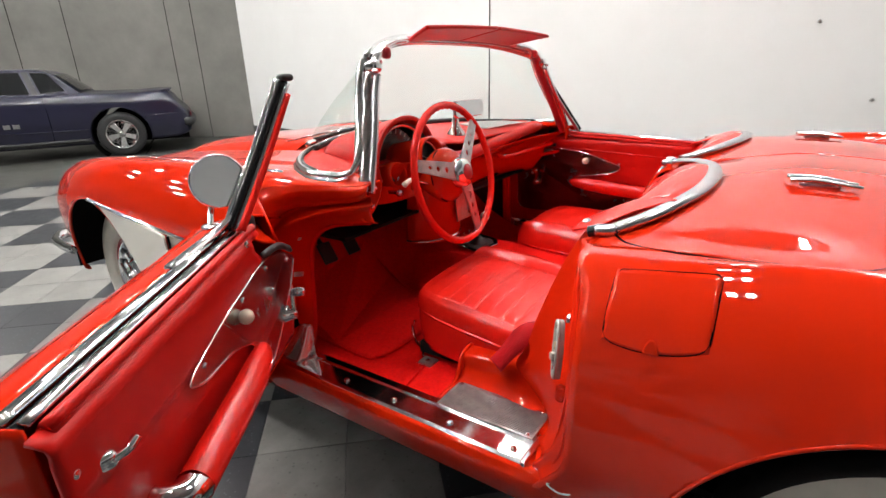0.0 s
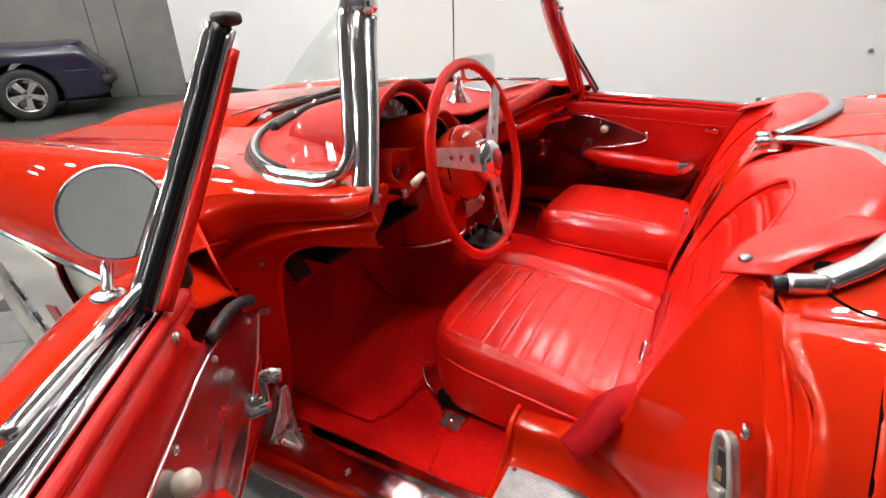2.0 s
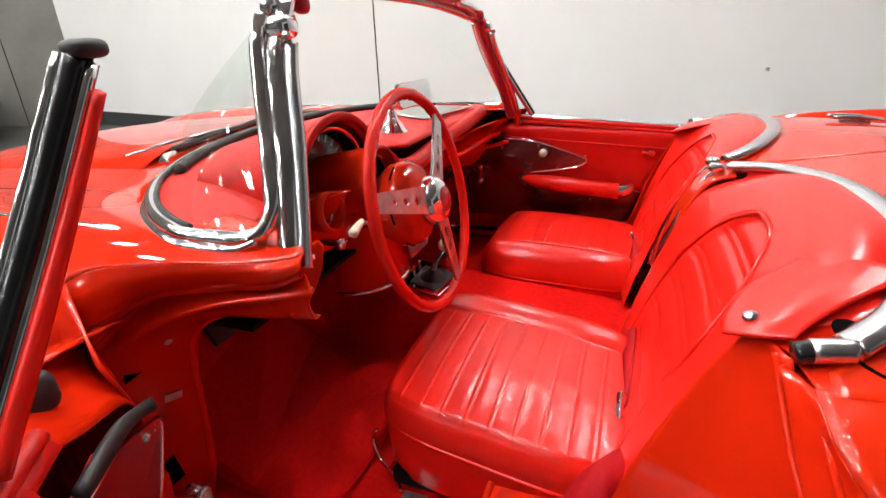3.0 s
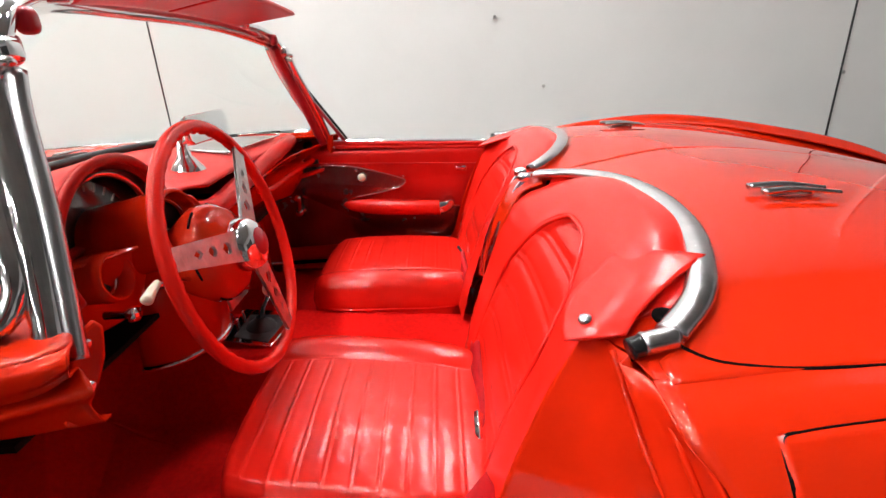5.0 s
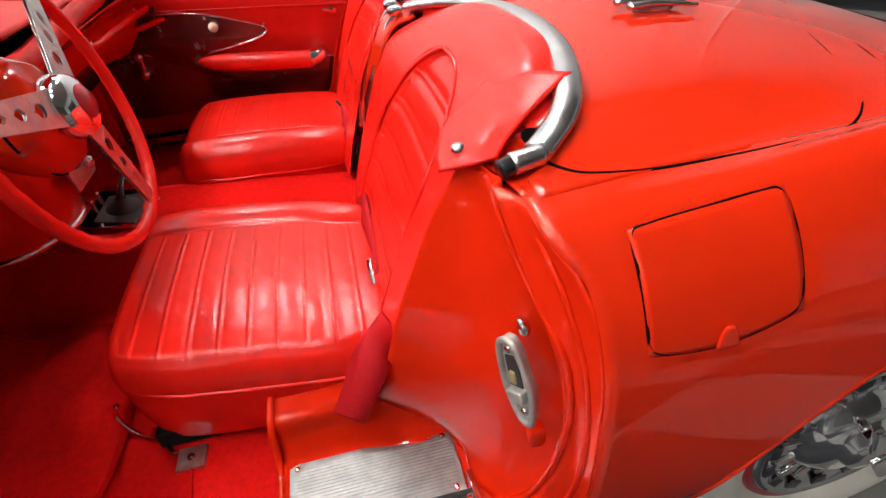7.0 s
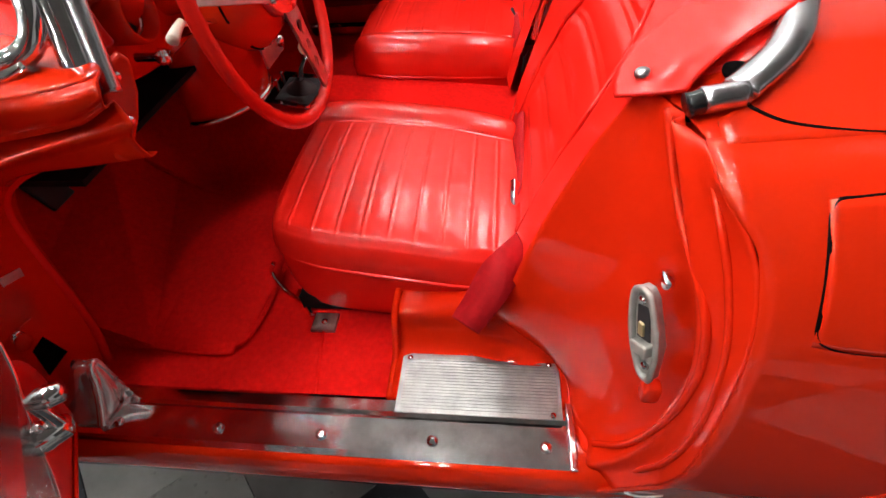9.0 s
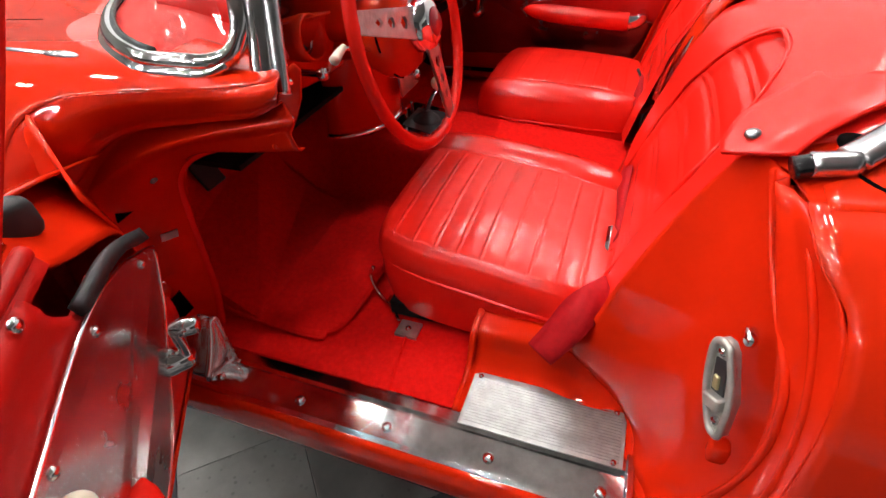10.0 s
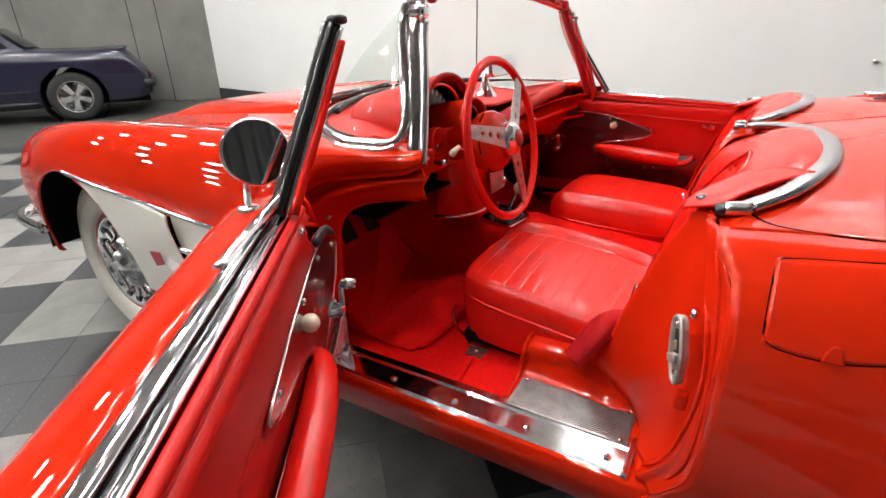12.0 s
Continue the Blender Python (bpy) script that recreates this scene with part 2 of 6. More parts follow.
def cushion(cx, cy, cz, w, d, h, power=5.0, n=48):
    """A stuffed rounded block."""
    def f(u, v):
        a, b = 2 * math.pi * u, math.pi * (v - 0.5)
        s = lambda c: math.copysign(abs(c) ** (2 / power), c)
        return (cx + w / 2 * s(math.cos(b)) * s(math.cos(a)), cy + d / 2 * s(math.cos(b)) * s(math.sin(a)), cz + h / 2 * s(math.sin(b)))
    bm = surf(f, n, n // 2, wrap=True)
    bmesh.ops.remove_doubles(bm, verts=bm.verts, dist=1e-5)
    bmesh.ops.recalc_face_normals(bm, faces=bm.faces)
    return bm


def screw(p, normal, parent, r=0.007, mirrored=False):
    q = Vector(normal).to_track_quat("Z", "Y").to_matrix().to_4x4()
    return part("screw", turned([(0.0001, 0.004), (r * 0.6, 0.0035), (r, 0.001), (r, -0.002)], 12, Matrix.Translation(p) @ q), CHROME, parent, mirrored=mirrored)

# ---- the red roadster: body ----
car = thing("sports_car", "red vintage roadster with white side coves and open door", "car")
car.rotation_euler.x = radians(-1.4)  # slight nose-down rake

# half cross-sections of the front: y, then (x, z) from the middle out and down
NOSE = (
    (-0.05, ((0, .955), (.25, .945), (.50, .922), (.69, .908), (.79, .885), (.850, .81), (.872, .72), (.872, .55), (.845, .24))),
    (0.36, ((0, .955), (.25, .945), (.50, .915), (.69, .920), (.79, .897), (.850, .815), (.875, .72), (.872, .55), (.845, .24))),
    (1.00, ((0, .920), (.25, .915), (.50, .890), (.69, .920), (.78, .897), (.840, .82), (.862, .73), (.858, .55), (.830, .24))),
    (1.40, ((0, .890), (.25, .885), (.50, .862), (.69, .904), (.77, .880), (.825, .805), (.846, .72), (.842, .55), (.815, .24))),
    (1.70, ((0, .845), (.25, .842), (.50, .832), (.67, .866), (.745, .842), (.795, .765), (.812, .69), (.808, .54), (.775, .27))),
    (1.90, ((0, .770), (.25, .768), (.50, .768), (.645, .802), (.71, .782), (.750, .715), (.762, .65), (.755, .54), (.715, .32))),
    (2.00, ((0, .66), (.25, .66), (.50, .665), (.60, .690), (.65, .680), (.675, .635), (.682, .590), (.675, .52), (.635, .38))),
)
AFT = (.545, .52, .375, -.03, .25, .335, .37, .37, .37)
FRONT_HUB, REAR_HUB, FRONT_Z, REAR_Z = 1.365, -1.205, 0.374, 0.311
ARCH_Y, ARCH_Z, ARCH_R = 1.325, 0.380, 0.392


def ease(xs, ys, x):
    """A smooth curve through (xs, ys)."""
    if x <= xs[0]:
        return ys[0]
    if x >= xs[-1]:
        return ys[-1]
    j = max(i for i in range(len(xs) - 1) if xs[i] <= x)
    t = (x - xs[j]) / (xs[j + 1] - xs[j])
    h = xs[j + 1] - xs[j]
    m0 = (ys[j + 1] - ys[max(j - 1, 0)]) / (xs[j + 1] - xs[max(j - 1, 0)]) * h
    k = min(j + 2, len(xs) - 1)
    m1 = (ys[k] - ys[j]) / (xs[k] - xs[j]) * h
    return (2 * t ** 3 - 3 * t * t + 1) * ys[j] + (t ** 3 - 2 * t * t + t) * m0 + (-2 * t ** 3 + 3 * t * t) * ys[j + 1] + (t ** 3 - t * t) * m1


def section(table, y, u):
    ys = [r[0] for r in table]
    n = len(table[0][1])
    us = [i / (n - 1) for i in range(n)]
    xs = [ease(ys, [r[1][i][0] for r in table], y) for i in range(n)]
    zs = [ease(ys, [r[1][i][1] for r in table], y) for i in range(n)]
    return ease(us, xs, u), ease(us, zs, u)


def nose_point(u, y, out=0.0):
    x, z = section(NOSE, y, u)
    if out:
        x1, z1 = section(NOSE, y, min(u + 0.01, 1))
        x0, z0 = section(NOSE, y, max(u - 0.01, 0))
        t = Vector((x1 - x0, z1 - z0)).normalized()
        x, z = x - t.y * out, z + t.x * out
    return Vector((XC - x, y, z))


def cut_arch(bm, hub_y, hub_z, r):
    """Opens the wheel arch in a side panel along a clean circle."""
    def off(v):
        if v.co.z > 0.80 or abs(v.co.x - XC) < 0.66:
            return 0.5
        return math.hypot(v.co.y - hub_y, v.co.z - hub_z) - r
    far = {v: off(v) for v in bm.verts}
    on_edge = set()
    for e in list(bm.edges):
        a, b = e.verts
        da, db = far[a], far[b]
        if da * db < 0:
            on_edge.add(bmesh.utils.edge_split(e, a, da / (da - db))[1])
    for f in list(bm.faces):
        vs = [v for v in f.verts if v in on_edge]
        if len(vs) == 2:
            bmesh.utils.face_split(f, vs[0], vs[1])
    gone = [f for f in bm.faces if all(v in on_edge or far[v] <= 0 for v in f.verts)]
    bmesh.ops.delete(bm, geom=gone, context="FACES")


def u_at(y, z):
    lo, hi = 4.0 / 8, 1.0
    for _ in range(24):
        m = (lo + hi) / 2
        if section(NOSE, y, m)[1] > z:
            lo = m
        else:
            hi = m
    return lo


def nose_panel(u0, u1, nu, nv):
    us = [i / 8 for i in range(9)]
    def f(a, b):
        u = u0 + (u1 - u0) * a
        y0 = ease(us, AFT, u)
        return nose_point(u, y0 + (2.00 - y0) * b)
    return surf(f, nu, nv)


for flip in (False, True):
    bm = nose_panel(0, 1, 90, 120)
    cut_arch(bm, ARCH_Y, ARCH_Z, ARCH_R)
    for v in bm.verts:
        if v.co.y > 1.5:
            v.co.z = max(v.co.z, .39)
    part("front_fender", bm, PAINT, car, "glossy red front fender", thick=0.006, mirrored=flip)
    # lip of the wheel arch
    arc = [nose_point(u_at(y, z), y, 0.001) for y, z in ((ARCH_Y + (ARCH_R + .002) * math.cos(t), ARCH_Z + (ARCH_R + .002) * math.sin(t)) for t in (math.pi * (-0.08 + 1.16 * i / 24) for i in range(25)))]
    arc = [Vector((p[0], p[1], max(p[2], .39))) if p[1] > 1.5 else p for p in arc]
    part("arch_lip", tube(arc, 0.006, 60, 8), PAINT, car, mirrored=flip)
part("nose_panel", loft([[(XC - .62, 2.00, .68), (XC, 2.05, .66), (XC + .62, 2.00, .68)], [(XC - .67, 2.00, .56), (XC, 2.07, .52), (XC + .67, 2.00, .56)], [(XC - .62, 1.99, .40), (XC, 2.04, .38), (XC + .62, 1.99, .40)]], 30, 12), PAINT, car, thick=0.006)


# raised middle of the hood
def hood_bulge(a, b):
    s = 2 * a - 1
    y = 0.62 + 0.98 * b
    w = 0.40 * (1 - 0.12 * b) * (1 if b < 0.8 else math.sqrt(max(0.0, 1 - ((b - 0.8) / 0.2) ** 2 * 0.9)))
    x = s * w
    _, z = section(NOSE, y, min(abs(x), .5) / 0.25 / 8)
    h = 0.030 * (1 - abs(s) ** 6) * min(1, (1 - b) * 5)
    return (XC + x, y, z - 0.003 + h)


part("hood_bulge", surf(hood_bulge, 50, 50), PAINT, car, "raised red hood centre")
for s in (-1, 1):
    seam = [(XC + s * .515, y, section(NOSE, y, .515 / .25 / 8)[1] + 0.001) for y in (.62, .8, 1.0, 1.2, 1.4, 1.55)]
    part("hood_gap", tube(seam, 0.003, 40, 6), GAP, car)
    strip = [(XC + s * .705, y, section(NOSE, y, 3.05 / 8)[1] + 0.003) for y in (.30, .42, .7, 1.0, 1.3, 1.6, 1.75)]
    part("fender_moulding", tube(strip, 0.005, 50, 8, flat=0.7), CHROME, car, "thin chrome strip along the fender")
    part("moulding_tip", cushion(XC + s * .705, .325, section(NOSE, .325, 3.05 / 8)[1] + .002, .016, .07, .012, 2.2, 20), CHROME, car)


# white coves behind the front wheels with their chrome edging
def cove_top(y):
    return 0.776 + (y - 1.32) * 0.068


def cove_point(a, b, out):
    y = 1.31 + (0.375 - 1.31) * a
    zt = cove_top(y)
    zb = 0.43
    z = zt + (zb - zt) * b
    return nose_point(u_at(y, z), y, out)


def cove_end(b):
    """Rear edge of the raised cove, swept back towards the sill."""
    return .655 - .012 * b - .125 * max(0, b - .12) ** 1.15


for flip in (False, True):
    def cove_front(a, b):
        end = (1.31 - cove_end(b)) / (1.31 - .375)
        return cove_point(a * end, b, 0.004 + 0.026 * a ** 3)
    bm = surf(cove_front, 60, 30)
    cut_arch(bm, ARCH_Y, ARCH_Z, ARCH_R + .002)
    part("side_cove", bm, WHITE, car, "white painted side cove", thick=0.003, mirrored=flip)
    edge = [cove_point(a, 0, 0.008) for a in (0.02, .1, .2, .35, .5, .65, .8, .93, 1.0)]
    part("cove_moulding", tube(edge, 0.0085, 60, 8, flat=0.8), CHROME, car, "chrome cove edging", mirrored=flip)
    # recess behind the cove's edge with its two bars
    def vent(a, b, out=0.009):
        y0 = cove_end(b) + .03
        y = y0 + (.376 - y0) * a
        zt = cove_top(y) - .004
        z = zt + (.43 - zt) * b
        return nose_point(u_at(y, z), y, out)
    part("vent_panel", surf(vent, 40, 60), WHITE, car, "white recess behind the cove", mirrored=flip)
    part("vent_edge", tube([vent(.03, b, .010) for b in (.02, .2, .4, .6, .8, .98)], 0.005, 30, 8), GAP, car, "dark slot behind the cove's edge", mirrored=flip)
    for k in range(2):
        bar = [vent(a, 0.30 + 0.36 * k, .020) for a in (0.08, .3, .6, .97)]
        part("vent_bar", tube(bar, 0.007, 24, 8, flat=1.4), CHROME, car, "chrome bar in the cove's recess", mirrored=flip)
    # crossed-flag emblem, plain shapes
    p = cove_point(0.625, 0.56, 0.028)
    m = basis(p, (0.05, -1, -0.05), (0, 0, 1)) @ Matrix.Scale(1.35, 4)
    part("emblem", slab([(-.045, .030), (-.015, .034), (-.005, .008), (-.030, .000)], 0.004, m), FLAG_RED, car, "red enamel flag emblem", smooth=False, mirrored=flip)
    part("emblem", slab([(.004, .010), (.016, .030), (.046, .022), (.034, -.010)], 0.004, m), CHROME, car, "chrome flag emblem", smooth=False, mirrored=flip)
    # front bumper tip
    part("bumper", tube([(XC - .62, 2.07, .50), (XC - .73, 2.04, .50), (XC - .80, 1.95, .50), (XC - .825, 1.80, .50), (XC - .83, 1.68, .50)], 0.024, 40, 12, flat=1.2, r_end=0.016), CHROME, car, "chrome front bumper end", mirrored=flip)


# wheels
def wheel(x, y, z, s):
    """s: -1 for the driver's side."""
    m = Matrix.Translation((x, y, z)) @ Matrix.Rotation(radians(90 * s), 4, "Y")
    w = part("wheel", turned([(.205, -.07), (.24, -.085), (.30, -.085), (.328, -.07), (.336, -.045), (.338, 0), (.336, .045), (.326, .07), (.318, .076), (.290, .084), (.266, .087)], 72, m), TYRE, car, "black tyre with broad whitewall")
    part("whitewall", turned([(.322, .0760), (.312, .0815), (.290, .0870), (.266, .0900), (.245, .0895), (.225, .084), (.212, .075), (.206, .066)], 72, m), WHITEWALL, w, "clean white sidewall band")
    part("rim", turned([(.2065, .068), (.202, .074), (.195, .075), (.188, .066), (.184, .040), (.001, .030)], 72, m), FLAG_RED, w, "red painted rim edge")
    part("wheel_cover", turned([(.190, .070), (.184, .080), (.175, .076), (.140, .064), (.112, .066), (.100, .082), (.082, .094), (.056, .098), (.052, .112), (.03, .118), (.0005, .119)], 72, m), CHROME, w, "chrome wheel cover")
    for k in range(16):
        r = m @ Matrix.Rotation(2 * math.pi * k / 16, 4, "Z")
        part("slot", slab([(.150, -.011), (.171, -.014), (.171, .014), (.150, .011)], 0.004, r @ Matrix.Translation((0, 0, .0725))), DIAL, w, "dark slot", smooth=False)
        part("flute", slab([(.108, -.007), (.146, -.012), (.146, .012), (.108, .007)], 0.007, r @ Matrix.Translation((0, 0, .0650))), CHROME, w, bevel=0.002)
    for k in range(2):
        r = m @ Matrix.Rotation(math.pi * k + 0.5, 4, "Z") @ Matrix.Translation((0, 0, .112))
        part("spinner_blade", slab([(.02, -.018), (.10, -.006), (.105, .010), (.02, .018)], 0.012, r), CHROME, w, bevel=0.004)
    return w


wheel(XC - .640, FRONT_HUB, FRONT_Z, -1)
wheel(XC + .640, FRONT_HUB, FRONT_Z, 1)
wheel(XC - .745, REAR_HUB, REAR_Z, -1)
wheel(XC + .745, REAR_HUB, REAR_Z, 1)
for y, z in ((ARCH_Y, ARCH_Z), (REAR_HUB, REAR_Z)):
    for s in (-1, 1):
        bm = turned([(.430, -.16), (.430, .085), (.424, .100)], 40, Matrix.Translation((XC + s * .70, y, z + .02)) @ Matrix.Rotation(radians(90 * s), 4, "Y"))
        bmesh.ops.delete(bm, geom=[v for v in bm.verts if v.co.z < (.39 if v.co.y > 1.5 else .25)], context="VERTS")
        part("wheel_housing", bm, UNDER, car)
        part("inner_housing", slab([(-.43, -.1), (.43, -.1), (.38, .25), (.2, .40), (-.2, .40), (-.38, .25)], .006, basis((XC + s * .50, y, z), (0, 1, 0), (0, 0, 1))), UNDER, car)

# rear body: y, then (x, z) from the middle out
TAIL = (
    (-0.60, ((0, .872), (.20, .885), (.40, .890), (.60, .878), (.735, .850), (.790, .835), (.855, .765), (.885, .66), (.890, .50), (.850, .29))),
    (-0.78, ((0, .903), (.20, .910), (.40, .908), (.60, .891), (.735, .862), (.795, .855), (.858, .785), (.890, .68), (.900, .50), (.850, .29))),
    (-0.95, ((0, .922), (.20, .924), (.40, .915), (.60, .893), (.735, .864), (.790, .882), (.858, .812), (.895, .70), (.908, .50), (.850, .29))),
    (-1.25, ((0, .888), (.20, .888), (.40, .880), (.60, .862), (.720, .866), (.785, .892), (.850, .850), (.900, .74), (.915, .52), (.855, .29))),
    (-1.60, ((0, .805), (.20, .803), (.40, .795), (.58, .785), (.690, .812), (.750, .838), (.820, .800), (.870, .72), (.885, .52), (.840, .29))),
    (-2.00, ((0, .665), (.20, .665), (.40, .655), (.55, .660), (.650, .700), (.710, .730), (.770, .700), (.810, .63), (.820, .50), (.790, .28))),
    (-2.28, ((0, .520), (.20, .520), (.40, .520), (.50, .530), (.600, .560), (.640, .570), (.680, .545), (.700, .51), (.700, .46), (.660, .34))),
)
TAIL = TAIL[::-1]


def bay(x):
    """Where the deck begins behind the seats: a scoop behind each."""
    c = abs(x - XC) - 0.365
    t = max(0.0, 1 - (c / 0.345) ** 2)
    return -0.610 - 0.158 * t ** 0.72 - 0.015 * min(1, max(0.0, c) / 0.3)


def tail_point(u, y, side=-1, out=0.0):
    x, z = section(TAIL, y, u)
    return Vector((XC + side * x, y, z + out))


DECK_U = 4 / 9


def quarter_edge(u):
    """Where the rear fender begins behind the door opening."""
    z = section(TAIL, -.63, u)[1]
    return ease([.22, .36, .41, .465, .60, .80, .842, .90], [-.56, -.565, -.600, -.634, -.643, -.640, -.612, -.612], z)


def deck(a, b):
    x = 0.745 * a
    y0 = bay(XC - x)
    y = y0 + (-2.28 - y0) * b ** 1.15
    return deck_xy(x, y)


def deck_xy(x, y, out=0.0):
    xs = [0, .20, .40, .60, .735]
    us = [i / 9 for i in range(5)]
    u = ease(xs, us, x)
    return Vector((XC - x, y, section(TAIL, y, u)[1] + out))


for flip in (False, True):
    part("rear_deck", surf(deck, 70, 90), PAINT, car, "glossy red deck lid behind the seats", thick=0.006, mirrored=flip)
    def quarter(a, b):
        u = DECK_U + (1 - DECK_U) * a
        y0 = quarter_edge(u)
        return tail_point(u, y0 + (-2.28 - y0) * b)
    bm = relax(surf(quarter, 70, 110), 14)
    cut_arch(bm, REAR_HUB + .005, REAR_Z + .005, 0.417)
    part("rear_fender", bm, PAINT, car, "glossy red rear fender", thick=0.006, mirrored=flip)
    # gaps round the deck lid
    line = [deck_xy(.688, -.646, .001), deck_xy(.705, -.658, .001), deck_xy(.722, -.678, .001), deck_xy(.734, -.71, .001)] + [tail_point(u / 9, y, -1, .0022) for u, y in ((4.10, -.75), (4.16, -.81), (4.16, -.90), (4.05, -.985))] + [deck_xy(.69, -1.05, .001), deck_xy(.61, -1.095, .001), deck_xy(.45, -1.165, .001), deck_xy(.25, -1.225, .001), deck_xy(.02, -1.255, .001)]
    part("deck_gap", tube(line, 0.0036, 120, 6, r_end=.0012), GAP, car, mirrored=flip)
    line = [deck_xy(x, y, .0015) for x, y in ((.70, -1.11), (.55, -1.19), (.3, -1.28), (.02, -1.32))]
    part("trunk_gap", tube(line, 0.002, 50, 6), GAP, car, mirrored=flip)
    part("tail_panel", loft([[(XC - .68, -2.28, .55), (XC - .3, -2.33, .5), (XC, -2.34, .5)], [(XC - .68, -2.28, .36), (XC - .3, -2.33, .34), (XC, -2.34, .34)]], 16), PAINT, car, thick=0.006, mirrored=flip)

# fuel filler door on the driver's rear fender
def fender_u(y, z):
    lo, hi = 5 / 9, 1.0
    for _ in range(24):
        m = (lo + hi) / 2
        if section(TAIL, y, m)[1] > z:
            lo = m
        else:
            hi = m
    return lo


for flip in (False, True):
    arc = [(REAR_HUB + .005 + .418 * math.cos(t), REAR_Z + .005 + .418 * math.sin(t)) for t in (math.pi * (-0.03 + 1.06 * i / 30) for i in range(31))]
    part("arch_lip", tube([tail_point(fender_u(y, z), y) for y, z in arc], 0.0045, 90, 8), PAINT, car, mirrored=flip)


def fuel(a, b, out):
    """The lid's surface: a runs aft, b down."""
    y = -0.688 - 0.157 * a
    zt = 0.838 + 0.020 * a
    z = zt - 0.098 * b - (0.012 * math.sin(math.pi * a) * b)
    u = fender_u(y, z)
    p = tail_point(u, y)
    return p + Vector((-0.7, 0, 0.7)) * out


lid = part("fuel_door", surf(lambda a, b: fuel(a, b, 0.0018), 24, 20), PAINT, car, "red fuel filler door with a dark gap", thick=0.004)
rim = [fuel(a, b, 0.0020) for a, b in ((0.5, 0), (.85, 0), (.98, .03), (1, .3), (1, .7), (.97, .95), (.8, 1), (.5, 1), (.2, 1), (.03, .95), (0, .7), (0, .3), (.02, .03), (.15, 0))]
part("lid_gap", tube(rim, 0.0021, 120, 6, closed=True), GAP, lid)
tab = basis(fuel(0.50, 0.92, 0.005), (0, -1, 0), (.25, 0, .97))
part("finger_tab", slab([(-.013, -.012), (.013, -.012), (.009, .003), (.004, .012), (-.004, .012), (-.009, .003)], .005, tab), PAINT, lid, "rounded red finger tab", bevel=.003)

p = tail_point(fender_u(-.625, .395), -.625) + Vector((-.003, 0, 0))
m = basis(p, (0, -1, 0), (.15, 0, 1))
part("side_marker", tube([m @ Vector(q) for q in ((-.024, 0, 0), (0, .009, 0), (.024, 0, 0), (0, -.009, 0))], .0016, 40, 6, closed=True), WHITEWALL, car, "thin white lozenge outline")

# chrome trim round the seat bays
def arc_point(x, lift=0.012):
    p = deck_xy(abs(x - XC), bay(x))
    return Vector((x, p.y + 0.006, p.z + lift))


for flip in (False, True):
    xs = [-.695, -.665, -.61, -.52, -.42, -.32, -.22, -.13, -.075, -.052]
    pts = [arc_point(x + 0) for x in xs]
    pts[0] = Vector((-.708, -.645, .874))
    part("bay_trim", tube(pts, 0.0175, 120, 14, flat=0.55), SATIN, car, "wide chrome trim bent round the seat bay", mirrored=flip)
    part("trim_end", tube([(-.716, -.612, .868), (-.711, -.650, .872)], 0.0138, 8, 12, flat=0.9), SATIN, car, mirrored=flip)
    part("trim_boot", tube([(-.7185, -.599, .8645), (-.716, -.614, .868)], 0.0132, 6, 12, flat=0.85), GLOSSBLACK, car, mirrored=flip)
    fall = [(-.052, -.612, .888), (-.050, -.585, .86), (-.055, -.555, .80), (-.062, -.52, .72), (-.066, -.50, .62)]
    part("waterfall_trim", tube(fall, 0.010, 40, 10, flat=0.8), CHROME, car, mirrored=flip)
    part("trim_clip", cushion(-.048, -.60, .886, .03, .03, .02, 3, 20), CHROME, car, mirrored=flip)
part("waterfall_panel", loft([[(-.085, -.635, .878), (-.02, -.64, .884), (.045, -.635, .878)], [(-.085, -.58, .85), (-.02, -.575, .86), (.045, -.58, .85)], [(-.088, -.53, .72), (-.02, -.52, .73), (.048, -.53, .72)], [(-.09, -.50, .50), (-.02, -.49, .50), (.05, -.50, .50)]], 10, 24), PAINT, car, thick=0.004)

# chrome ornaments on the deck
for s in (-1, 1):
    c = Vector((XC + s * .385, -.955, .929))
    orn = part("deck_latch", tube([c + Vector((.014, .056, .004)), c + Vector((.015, .0, .004)), c + Vector((.008, -.060, -.004))], 0.0085, 20, 10, flat=0.6, r_end=0.005), SATIN, car, "chrome deck lid ornament")
    part("latch_bar", tube([c + Vector((-.016, .050, .003)), c + Vector((-.013, .0, .003)), c + Vector((-.018, -.066, -.005))], 0.0085, 20, 10, flat=0.6, r_end=0.005), SATIN, orn)
    part("latch_base", cushion(c.x, c.y, c.z - .008, .022, .07, .016, 3, 20), SATIN, orn)

